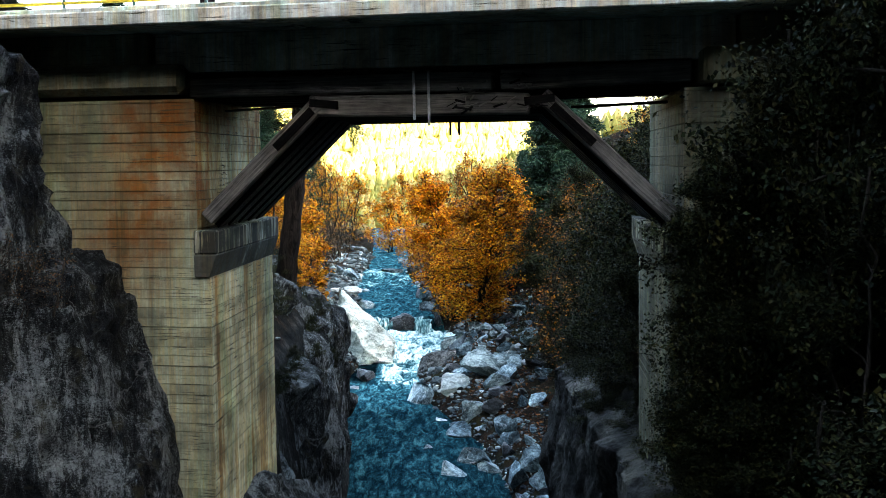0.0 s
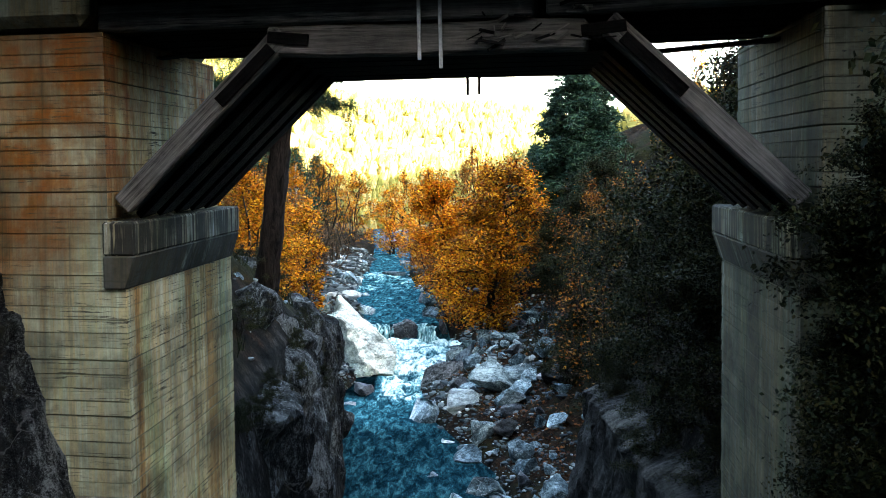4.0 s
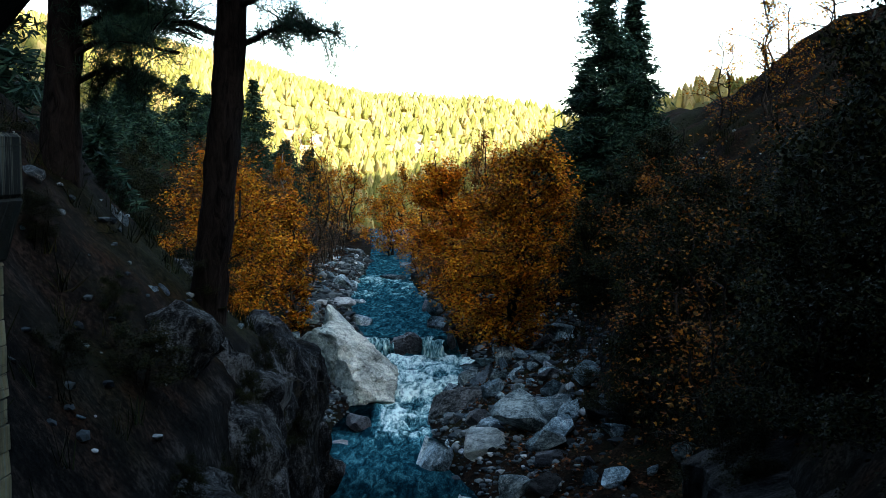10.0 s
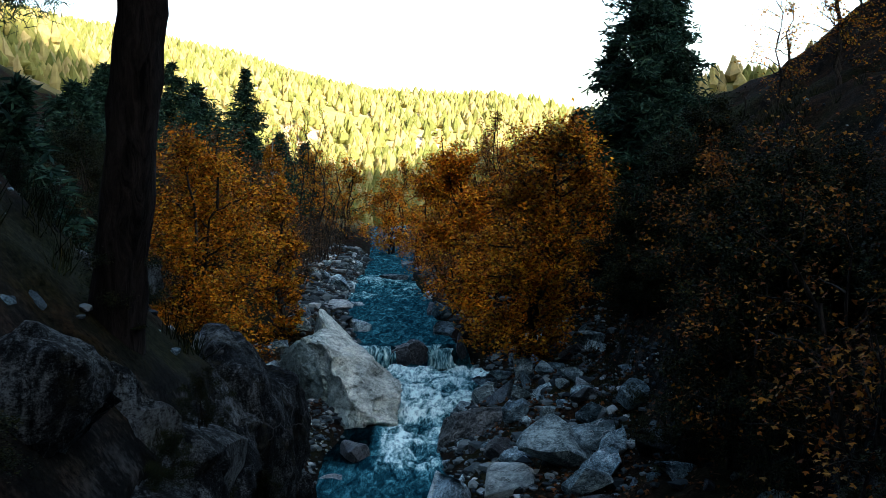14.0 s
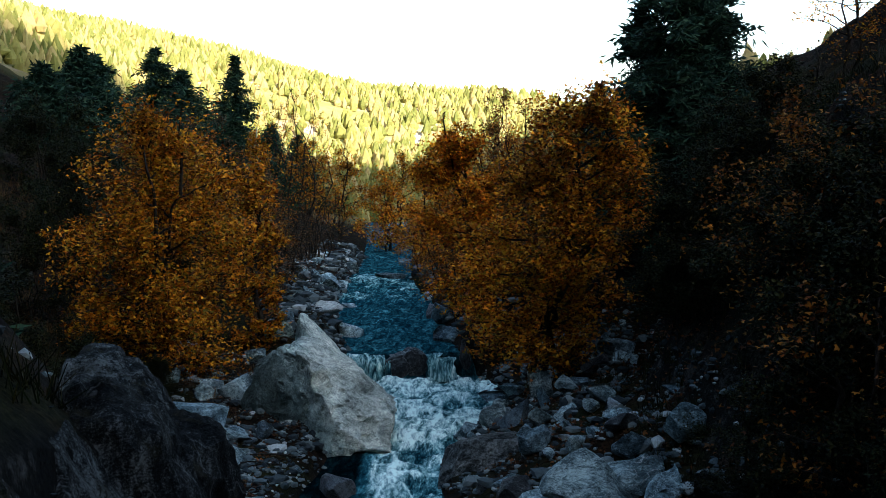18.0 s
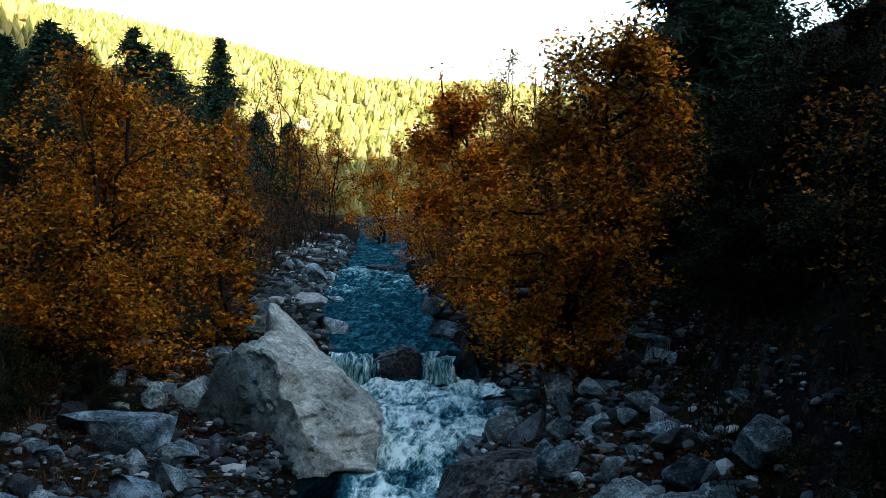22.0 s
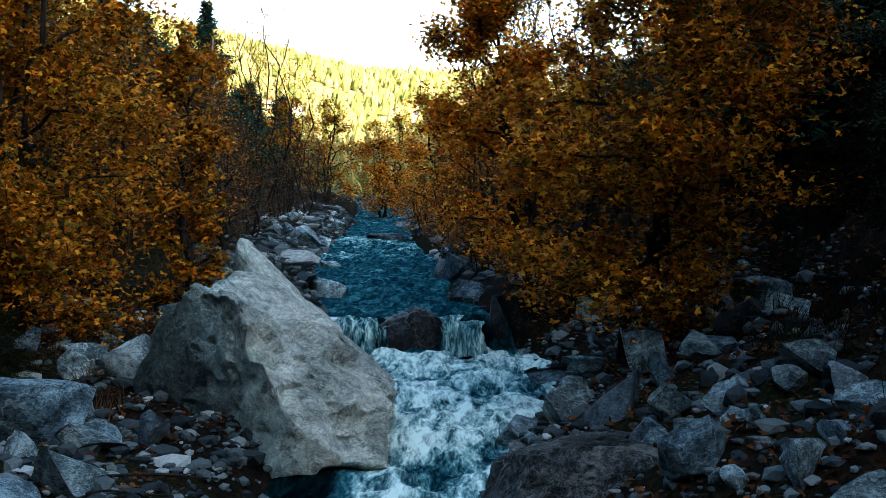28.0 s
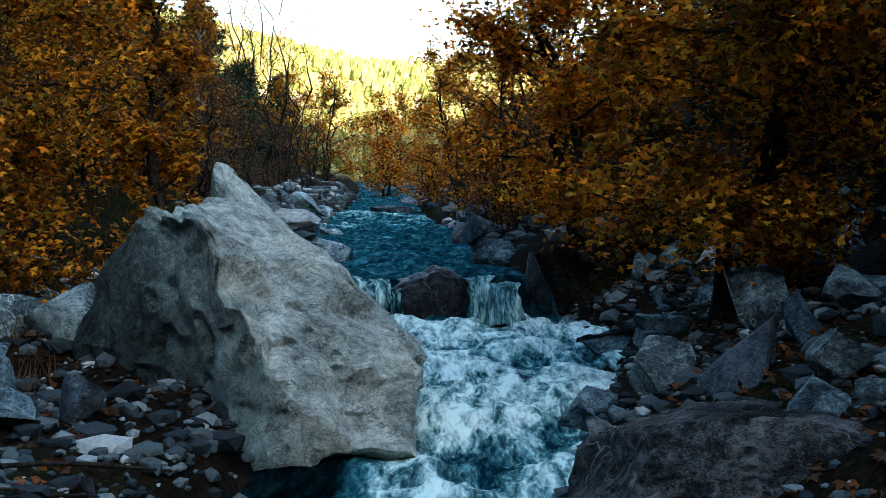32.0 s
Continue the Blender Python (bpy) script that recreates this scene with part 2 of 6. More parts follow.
def place_of(t, how="world", stretch=(1, 1, 1)):
    """Texture coordinates: 'world' for what is built in place, 'own' for loose things that share a mesh."""
    m = t.nodes.new("ShaderNodeMapping")
    m.inputs["Scale"].default_value = stretch
    if how == "world":
        t.links.new(t.nodes.new("ShaderNodeNewGeometry").outputs["Position"], m.inputs[0])
    else:
        t.links.new(t.nodes.new("ShaderNodeTexCoord").outputs["Object"], m.inputs[0])
        info = t.nodes.new("ShaderNodeObjectInfo")
        c = t.nodes.new("ShaderNodeCombineXYZ")
        for k, f in enumerate((37.0, 91.0, 53.0)):
            t.links.new(maths(t, "MULTIPLY", info.outputs["Random"], f), c.inputs[k])
        t.links.new(c.outputs[0], m.inputs["Location"])
    return m.outputs[0]


def grain(t, co, scale, detail=6.0, rough=0.6, twist=0.0):
    n = add(t, "ShaderNodeTexNoise", Scale=scale, Detail=detail, Roughness=rough, Distortion=twist)
    t.links.new(co, n.inputs["Vector"])
    return n.outputs["Fac"]


def bumped(t, bsdf, height, strength=0.5, distance=0.03):
    b = add(t, "ShaderNodeBump", Strength=strength, Distance=distance)
    t.links.new(height, b.inputs["Height"])
    t.links.new(b.outputs[0], bsdf.inputs["Normal"])


def stone_material(name, dark, mid, light, how, scale=1.0, veins=0.35, lichen=None, wet=False, gloss=0.62, cracks=0.0, slate_shade=None, bump=0.15, flow=(1.0, 1.0, 1.25), soft=1.0):
    m, t, b = nodes_of(name)
    co = place_of(t, how)
    big, fine = grain(t, co, 0.6 * scale, 5, 0.6, 0.6), grain(t, place_of(t, how, flow), 4.2 * scale, 12, 0.8, 0.6)
    speck = grain(t, place_of(t, how, (1.0, 1.0, 1.8)), 24.0 * scale, 8, 0.85)
    both = maths(t, "ADD", maths(t, "ADD", maths(t, "MULTIPLY", big, 0.3), maths(t, "MULTIPLY", fine, 0.38)), maths(t, "MULTIPLY", speck, 0.32))
    col = ramp(t, both, [(0.5 - 0.065 * soft, dark), (0.5, mid), (0.5 + 0.06 * soft, light)])
    col = mix(t, "MULTIPLY", 0.9, col, ramp(t, grain(t, place_of(t, how, flow), 11.0 * scale, 10, 0.78, 0.8), [(0.35, (0.18, 0.18, 0.18)), (0.41, (0.9, 0.9, 0.9)), (0.62, (1.22, 1.22, 1.2))]))
    seams = maths(t, "ABSOLUTE", maths(t, "SUBTRACT", grain(t, place_of(t, how, (0.7, 1.2, 1.5)), 1.5 * scale, 9, 0.62, 0.5), 0.5))
    col = mix(t, "MULTIPLY", 0.85, col, ramp(t, seams, [(0.0, (0.1, 0.1, 0.1)), (0.012, (1, 1, 1))]))
    wave = add(t, "ShaderNodeTexWave", Scale=0.8 * scale, Distortion=9.0, Detail=4.0, Detail_Scale=1.4)
    t.links.new(place_of(t, how, (0.5, 1.0, 1.6)), wave.inputs["Vector"])
    band = ramp(t, wave.outputs["Fac"], [(0.0, (0, 0, 0)), (0.72, (0, 0, 0)), (0.86, (1, 1, 1)), (1.0, (0.2, 0.2, 0.2))])
    col = mix(t, "MIX", maths(t, "MULTIPLY", band, 0.28), col, tuple(c * 0.45 for c in mid))
    if veins:
        v = add(t, "ShaderNodeTexVoronoi", Scale=0.9 * scale)
        v.feature = "DISTANCE_TO_EDGE"
        bent = t.nodes.new("ShaderNodeVectorMath")
        bent.operation = "ADD"
        warp = add(t, "ShaderNodeTexNoise", Scale=1.6 * scale, Detail=3.0)
        t.links.new(co, warp.inputs["Vector"])
        t.links.new(co, bent.inputs[0])
        t.links.new(warp.outputs["Color"], bent.inputs[1])
        t.links.new(bent.outputs[0], v.inputs["Vector"])
        line = ramp(t, v.outputs["Distance"], [(0.0, (1, 1, 1)), (0.018, (0, 0, 0))])
        some = ramp(t, grain(t, co, 0.7 * scale, 2), [(0.52, (0, 0, 0)), (0.62, (1, 1, 1))])
        col = mix(t, "MIX", maths(t, "MULTIPLY", maths(t, "MULTIPLY", line, some), veins), col, (0.62, 0.62, 0.6))
    if cracks:
        c = add(t, "ShaderNodeTexVoronoi", Scale=1.1 * scale)
        c.feature = "DISTANCE_TO_EDGE"
        off = t.nodes.new("ShaderNodeVectorMath")
        off.operation = "ADD"
        warp2 = add(t, "ShaderNodeTexNoise", Scale=2.2 * scale, Detail=6.0, Roughness=0.7)
        t.links.new(place_of(t, how, (0.6, 1.0, 1.3)), warp2.inputs["Vector"])
        t.links.new(place_of(t, how, (0.5, 0.8, 1.4)), off.inputs[0])
        t.links.new(warp2.outputs["Color"], off.inputs[1])
        t.links.new(off.outputs[0], c.inputs["Vector"])
        thin = ramp(t, c.outputs["Distance"], [(0.0, (1, 1, 1)), (0.022, (0, 0, 0))])
        few = ramp(t, grain(t, co, 0.9 * scale, 3), [(0.44, (0, 0, 0)), (0.56, (1, 1, 1))])
        col = mix(t, "MIX", maths(t, "MULTIPLY", maths(t, "MULTIPLY", thin, few), cracks), col, tuple(0.25 * k for k in dark))
    if slate_shade:
        # a darker bed of the rock, and the shade of its left side, cut off along a slanting seam
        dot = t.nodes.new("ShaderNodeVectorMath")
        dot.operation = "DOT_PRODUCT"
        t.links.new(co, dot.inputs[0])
        dot.inputs[1].default_value = slate_shade[0]
        seam = maths(t, "ADD", maths(t, "SUBTRACT", dot.outputs["Value"], slate_shade[1]), maths(t, "MULTIPLY", maths(t, "SUBTRACT", grain(t, co, 0.8, 8, 0.7), 0.5), 1.7))
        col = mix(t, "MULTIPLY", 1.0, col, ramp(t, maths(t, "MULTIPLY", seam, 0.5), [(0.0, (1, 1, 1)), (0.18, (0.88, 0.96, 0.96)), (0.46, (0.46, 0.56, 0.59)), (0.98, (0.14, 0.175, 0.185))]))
    if how == "own":
        info = t.nodes.new("ShaderNodeObjectInfo")
        tint = ramp(t, info.outputs["Random"], [(0.0, (0.45, 0.52, 0.56)), (0.3, (0.8, 0.86, 0.9)), (0.6, (1.15, 1.17, 1.15)), (0.85, (0.68, 0.68, 0.64)), (1.0, (1.6, 1.64, 1.62))])
        col = mix(t, "MULTIPLY", 1.0, col, tint)
    if lichen:
        spots = ramp(t, grain(t, co, 2.3 * scale, 7, 0.7), [(0.55, (0, 0, 0)), (0.68, (1, 1, 1))])
        col = mix(t, "MIX", maths(t, "MULTIPLY", spots, 0.8), col, lichen)
    t.links.new(col, b.inputs["Base Color"])
    b.inputs["Roughness"].default_value = gloss
    b.inputs["Specular IOR Level"].default_value = 0.12 if wet else 0.02
    crack = grain(t, co, 2.2 * scale, 10, 0.72, 0.8)
    bumped(t, b, maths(t, "ADD", maths(t, "ADD", maths(t, "MULTIPLY", fine, 0.9), crack), maths(t, "MULTIPLY", speck, 0.22)), 1.0, bump / scale)
    return m


def leaf_material(name, colours, clear=0.26, patchy=0.8):
    m, t, b = nodes_of(name)
    geo = t.nodes.new("ShaderNodeNewGeometry")
    n = len(colours)
    col = ramp(t, geo.outputs["Random Per Island"], [((k + 0.5) / n, c) for k, c in enumerate(colours)])
    patch = grain(t, place_of(t), 0.7, 5)
    col = mix(t, "MULTIPLY", patchy, col, ramp(t, patch, [(0.36, (0.38, 0.3, 0.22)), (0.5, (0.85, 0.82, 0.8)), (0.64, (1.3, 1.25, 1.2))]))
    t.links.new(col, b.inputs["Base Color"])
    b.inputs["Roughness"].default_value = 0.6
    b.inputs["Specular IOR Level"].default_value = 0.03
    through_leaf = t.nodes.new("ShaderNodeBsdfTranslucent")
    t.links.new(col, through_leaf.inputs["Color"])
    s = t.nodes.new("ShaderNodeMixShader")
    s.inputs[0].default_value = clear
    t.links.new(b.outputs[0], s.inputs[1])
    t.links.new(through_leaf.outputs[0], s.inputs[2])
    t.links.new(s.outputs[0], t.nodes["Material Output"].inputs[0])
    return m


def bark_material(name, dark, light, scale=1.0):
    m, t, b = nodes_of(name)
    co = place_of(t, "own", (1, 1, 0.25))
    f = grain(t, co, 9 * scale, 8, 0.7, 1.0)
    t.links.new(ramp(t, f, [(0.36, dark), (0.62, light)]), b.inputs["Base Color"])
    b.inputs["Roughness"].default_value = 0.9
    b.inputs["Specular IOR Level"].default_value = 0.02
    bumped(t, b, f, 1.0, 0.05)
    return m


def concrete_material(name, base, rust=0.0, dirt=0.6, drips=0.0, tan=0.0):
    m, t, b = nodes_of(name)
    co = place_of(t)
    big, fine = grain(t, co, 0.7, 6, 0.65, 0.5), grain(t, co, 11, 8, 0.7)
    runs = grain(t, place_of(t, "world", (1.5, 1.5, 0.13)), 1.6, 7, 0.68, 0.7)
    col = ramp(t, big, [(0.34, tuple(c * 0.42 for c in base)), (0.5, base), (0.64, tuple(min(1, c * 1.5) for c in base))])
    col = mix(t, "MIX", maths(t, "MULTIPLY", ramp(t, runs, [(0.5, (0, 0, 0)), (0.7, (1, 1, 1))]), dirt), col, (0.055, 0.052, 0.042))
    col = mix(t, "MIX", maths(t, "MULTIPLY", ramp(t, runs, [(0.3, (1, 1, 1)), (0.42, (0, 0, 0))]), 0.35), col, (0.42, 0.42, 0.38))
    if rust:
        # an iron-brown stain that has run down the face
        sep = t.nodes.new("ShaderNodeSeparateXYZ")
        t.links.new(t.nodes.new("ShaderNodeNewGeometry").outputs["Position"], sep.inputs[0])
        wob = maths(t, "MULTIPLY", maths(t, "SUBTRACT", big, 0.5), 2.2)
        away = maths(t, "ABSOLUTE", maths(t, "ADD", maths(t, "ADD", sep.outputs[0], maths(t, "SUBTRACT", 10.55, maths(t, "MULTIPLY", sep.outputs[2], 0.3))), wob))
        band = ramp(t, maths(t, "MULTIPLY", away, 0.7), [(0.0, (1, 1, 1)), (0.55, (0.8, 0.8, 0.8)), (1.0, (0, 0, 0))])
        high = ramp(t, maths(t, "DIVIDE", sep.outputs[2], 20.0), [(0.58, (0, 0, 0)), (0.66, (0.8, 0.8, 0.8)), (0.72, (1, 1, 1)), (0.8, (1, 1, 1))])
        spot = ramp(t, grain(t, co, 2.2, 6), [(0.4, (0, 0, 0)), (0.6, (1, 1, 1))])
        col = mix(t, "MIX", maths(t, "MULTIPLY", maths(t, "MULTIPLY", band, high), maths(t, "MULTIPLY", maths(t, "ADD", maths(t, "MULTIPLY", spot, 0.7), 0.45), rust)), col, (0.15, 0.052, 0.012))
    col = mix(t, "MULTIPLY", 0.5, col, ramp(t, fine, [(0.3, (0.6, 0.6, 0.6)), (0.6, (1.15, 1.15, 1.15))]))
    # rain streaks: tan, grey and pale blue, finer than the dirt runs
    lines = grain(t, place_of(t, "world", (3.4, 3.4, 0.07)), 1.7, 6, 0.7, 0.3)
    col = mix(t, "MULTIPLY", 0.85, col, ramp(t, lines, [(0.34, (0.55, 0.56, 0.5)), (0.45, (1.2, 1.0, 0.72)), (0.54, (1.0, 1.02, 0.98)), (0.64, (1.35, 1.45, 1.42))]))
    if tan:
        # the river face is brightened as if lit, with iron seeping at its edge; the others are darkened grey-green as
        # shade
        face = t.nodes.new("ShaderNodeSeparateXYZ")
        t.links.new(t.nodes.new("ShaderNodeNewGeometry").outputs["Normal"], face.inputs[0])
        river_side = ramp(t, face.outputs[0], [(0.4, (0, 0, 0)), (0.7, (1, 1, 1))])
        lit_seep = ramp(t, maths(t, "ADD", grain(t, place_of(t, "world", (1.6, 1.6, 0.05)), 1.3, 5, 0.6), maths(t, "MULTIPLY", grain(t, co, 0.5, 3), 0.5)), [(0.7, (1.5, 1.5, 1.38)), (0.78, (1.5, 1.36, 1.08)), (0.86, (1.05, 0.72, 0.42))])
        col = mix(t, "MULTIPLY", 1.0, col, mix(t, "MIX", river_side, (0.72, 0.76, 0.72), lit_seep))
    if drips:
        ink = maths(t, "ADD", grain(t, place_of(t, "world", (5.0, 5.0, 0.12)), 1.8, 6, 0.7, 0.3), maths(t, "MULTIPLY", maths(t, "SUBTRACT", grain(t, co, 0.9, 3), 0.5), 0.5))
        col = mix(t, "MIX", maths(t, "MULTIPLY", ramp(t, ink, [(0.44, (0, 0, 0)), (0.5, (1, 1, 1))]), drips), col, (0.012, 0.012, 0.011))
        col = mix(t, "MIX", maths(t, "MULTIPLY", ramp(t, ink, [(0.3, (1, 1, 1)), (0.38, (0, 0, 0))]), drips), col, (0.5, 0.5, 0.46))
    chips = grain(t, place_of(t, "world", (0.55, 0.55, 14.0)), 2.0, 8, 0.72, 0.5)
    col = mix(t, "MIX", maths(t, "MULTIPLY", maths(t, "MULTIPLY", ramp(t, chips, [(0.555, (0, 0, 0)), (0.6, (1, 1, 1))]), ramp(t, grain(t, co, 1.1, 4), [(0.42, (0, 0, 0)), (0.56, (1, 1, 1))])), 0.95), col, (0.03, 0.028, 0.02))
    green = ramp(t, grain(t, place_of(t, "world", (0.8, 0.8, 0.25)), 1.1, 5), [(0.5, (0, 0, 0)), (0.64, (0.6, 0.6, 0.6))])
    col = mix(t, "MIX", green, col, mix(t, "MULTIPLY", 1.0, col, (0.62, 0.85, 0.7)))
    info = t.nodes.new("ShaderNodeObjectInfo")
    col = mix(t, "MULTIPLY", 0.6, col, ramp(t, info.outputs["Random"], [(0.0, (0.72, 0.74, 0.72)), (1.0, (1.15, 1.15, 1.12))]))
    t.links.new(col, b.inputs["Base Color"])
    b.inputs["Roughness"].default_value = 0.85
    b.inputs["Specular IOR Level"].default_value = 0.04
    bumped(t, b, maths(t, "ADD", fine, maths(t, "MULTIPLY", big, 0.6)), 0.5, 0.02)
    return m


def wood_material(name, dark, light):
    m, t, b = nodes_of(name)
    f = grain(t, place_of(t, "own", (0.16, 5.0, 5.0)), 5.0, 10, 0.75, 0.6)
    big = grain(t, place_of(t, "own"), 1.3, 4)
    col = ramp(t, maths(t, "ADD", maths(t, "MULTIPLY", f, 0.65), maths(t, "MULTIPLY", big, 0.35)), [(0.36, dark), (0.52, tuple((a + c) / 2 for a, c in zip(dark, light))), (0.66, light)])
    t.links.new(col, b.inputs["Base Color"])
    b.inputs["Roughness"].default_value = 0.85
    b.inputs["Specular IOR Level"].default_value = 0.02
    bumped(t, b, f, 0.8, 0.02)
    return m


def plain_material(name, colour, rough=0.5, metal=0.0):
    m, t, b = nodes_of(name)
    f = grain(t, place_of(t), 14, 6)
    t.links.new(ramp(t, f, [(0.3, tuple(c * 0.6 for c in colour)), (0.65, tuple(min(1, c * 1.2) for c in colour))]), b.inputs["Base Color"])
    b.inputs["Roughness"].default_value, b.inputs["Metallic"].default_value = rough, metal
    bumped(t, b, f, 0.2, 0.01)
    return m


def ground_material():
    m, t, b = nodes_of("soil_litter_and_rock")
    co = place_of(t)
    geo = t.nodes.new("ShaderNodeNewGeometry")
    sep, at = t.nodes.new("ShaderNodeSeparateXYZ"), t.nodes.new("ShaderNodeSeparateXYZ")
    t.links.new(geo.outputs["Normal"], sep.inputs[0])
    t.links.new(geo.outputs["Position"], at.inputs[0])
    big, mid, fine = grain(t, co, 0.16, 6, 0.6), grain(t, co, 1.1, 8, 0.7), grain(t, co, 9, 8, 0.72)
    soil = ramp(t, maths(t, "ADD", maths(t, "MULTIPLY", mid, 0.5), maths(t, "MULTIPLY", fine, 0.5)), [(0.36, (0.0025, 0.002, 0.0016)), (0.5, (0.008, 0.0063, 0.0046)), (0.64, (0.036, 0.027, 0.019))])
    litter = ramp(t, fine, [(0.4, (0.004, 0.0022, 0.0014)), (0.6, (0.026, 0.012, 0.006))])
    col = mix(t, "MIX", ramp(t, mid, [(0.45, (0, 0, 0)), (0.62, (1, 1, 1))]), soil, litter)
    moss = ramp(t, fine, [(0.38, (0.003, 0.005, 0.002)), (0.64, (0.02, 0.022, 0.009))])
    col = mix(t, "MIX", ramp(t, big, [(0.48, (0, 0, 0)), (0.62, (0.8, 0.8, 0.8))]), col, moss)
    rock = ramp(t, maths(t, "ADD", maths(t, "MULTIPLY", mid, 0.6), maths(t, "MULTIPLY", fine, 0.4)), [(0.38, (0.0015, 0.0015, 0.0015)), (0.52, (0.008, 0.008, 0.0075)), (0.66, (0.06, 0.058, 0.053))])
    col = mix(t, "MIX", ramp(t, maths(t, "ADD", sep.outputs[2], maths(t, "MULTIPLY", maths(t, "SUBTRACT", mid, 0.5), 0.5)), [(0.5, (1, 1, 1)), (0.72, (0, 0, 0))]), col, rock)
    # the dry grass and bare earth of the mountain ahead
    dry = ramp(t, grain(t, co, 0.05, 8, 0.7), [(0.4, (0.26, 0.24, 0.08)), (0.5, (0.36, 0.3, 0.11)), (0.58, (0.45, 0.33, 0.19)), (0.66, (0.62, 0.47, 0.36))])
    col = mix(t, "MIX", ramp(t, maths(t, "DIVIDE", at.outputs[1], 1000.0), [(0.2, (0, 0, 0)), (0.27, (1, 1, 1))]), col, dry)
    t.links.new(col, b.inputs["Base Color"])
    b.inputs["Roughness"].default_value = 0.95
    b.inputs["Specular IOR Level"].default_value = 0.01
    bumped(t, b, maths(t, "ADD", mid, maths(t, "MULTIPLY", fine, 0.6)), 0.9, 0.12)
    return m


def water_material(name, foamy=0.0, stretch=(1.2, 0.3, 1.0)):
    m, t, b = nodes_of(name)
    flow = place_of(t, "world", stretch)
    f1, f2 = grain(t, flow, 1.9, 6, 0.58, 1.0), grain(t, flow, 7.5, 6, 0.65, 0.8)
    lace = add(t, "ShaderNodeTexVoronoi", Scale=1.9)
    lace.feature = "DISTANCE_TO_EDGE"
    bent = t.nodes.new("ShaderNodeVectorMath")
    bent.operation = "ADD"
    warp = add(t, "ShaderNodeTexNoise", Scale=2.4, Detail=5.0, Roughness=0.7)
    t.links.new(flow, warp.inputs["Vector"])
    t.links.new(flow, bent.inputs[0])
    t.links.new(warp.outputs["Color"], bent.inputs[1])
    t.links.new(bent.outputs[0], lace.inputs["Vector"])
    net = ramp(t, lace.outputs["Distance"], [(0.0, (1, 1, 1)), (0.16, (0, 0, 0))])
    att = t.nodes.new("ShaderNodeAttribute")
    att.attribute_name = "foam"
    amount = att.outputs["Fac"]
    if foamy:
        amount = maths(t, "MAXIMUM", amount, foamy)
    heap = maths(t, "ADD", maths(t, "ADD", maths(t, "MULTIPLY", f1, 0.75), maths(t, "MULTIPLY", f2, 0.45)), maths(t, "MULTIPLY", net, 0.05))
    level = maths(t, "ADD", heap, maths(t, "MULTIPLY", maths(t, "SUBTRACT", amount, 1.0), 0.62))
    white = ramp(t, level, [(0.36, (0, 0, 0)), (0.48, (0.16, 0.16, 0.16)), (0.58, (0.55, 0.55, 0.55)), (0.7, (1, 1, 1))])
    # light and dark of the ripples are painted into the water colour
    deep = ramp(t, maths(t, "ADD", maths(t, "MULTIPLY", f1, 0.62), maths(t, "MULTIPLY", f2, 0.38)), [(0.42, (0.003, 0.02, 0.028)), (0.52, (0.012, 0.06, 0.075)), (0.66, (0.07, 0.23, 0.25))])
    # bubbly water is brighter; the darkening of still water also stands for shade and dark reflections
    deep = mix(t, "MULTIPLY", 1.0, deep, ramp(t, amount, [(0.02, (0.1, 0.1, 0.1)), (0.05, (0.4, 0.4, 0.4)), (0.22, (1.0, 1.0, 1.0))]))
    col = mix(t, "MIX", white, deep, ramp(t, level, [(0.36, (0.05, 0.34, 0.42)), (0.5, (0.4, 0.8, 0.78)), (0.64, (0.8, 0.98, 0.9))]))
    t.links.new(col, b.inputs["Base Color"])
    t.links.new(ramp(t, white, [(0.0, (0.16, 0.16, 0.16)), (1.0, (0.65, 0.65, 0.65))]), b.inputs["Roughness"])
    b.inputs["IOR"].default_value = 1.333
    b.inputs["Specular IOR Level"].default_value = 0.0
    bumped(t, b, maths(t, "ADD", maths(t, "MULTIPLY", f1, 0.8), maths(t, "MULTIPLY", f2, 0.6)), 0.8, 0.28)
    return m


GROUND = ground_material()
WATER, FALL = water_material("river_water"), water_material("falling_water", 0.82, (1.6, 0.4, 0.4))
STONE = stone_material("grey_river_stone", (0.014, 0.022, 0.025), (0.1, 0.145, 0.16), (0.45, 0.56, 0.57), "own", 1.6, 0.8, None, False, 0.6, 0.6)
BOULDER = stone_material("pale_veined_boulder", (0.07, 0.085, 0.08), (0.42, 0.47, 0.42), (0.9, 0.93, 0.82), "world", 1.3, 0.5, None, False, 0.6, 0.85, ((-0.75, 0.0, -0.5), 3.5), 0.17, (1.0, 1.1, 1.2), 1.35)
DARKROCK = stone_material("dark_wet_rock", (0.003, 0.0035, 0.004), (0.014, 0.016, 0.018), (0.075, 0.082, 0.088), "own", 1.2, 0.2, None, True, 0.35)
# near-black cliff rock, with the right bank's shade put into its colour
SHADEROCK = stone_material("shade_black_cliff", (0.003, 0.003, 0.0034), (0.01, 0.0105, 0.011), (0.036, 0.036, 0.035), "world", 0.6, 0.05)
DARKROCK_W = stone_material("dark_brown_slab_rock", (0.004, 0.0045, 0.0045), (0.03, 0.034, 0.034), (0.17, 0.18, 0.175), "world", 1.2, 0.4, None, False, 0.5, 0.8)
CLIFF = stone_material("weathered_cliff_rock", (0.002, 0.0022, 0.0025), (0.016, 0.018, 0.019), (0.16, 0.175, 0.172), "world", 0.9, 0.12, (0.03, 0.027, 0.015), False, 0.7, 0.9, None, 0.2, (1.5, 1.1, 0.5))
CONCRETE = concrete_material("board_marked_concrete", (0.13, 0.128, 0.096), 0.0, 0.9)
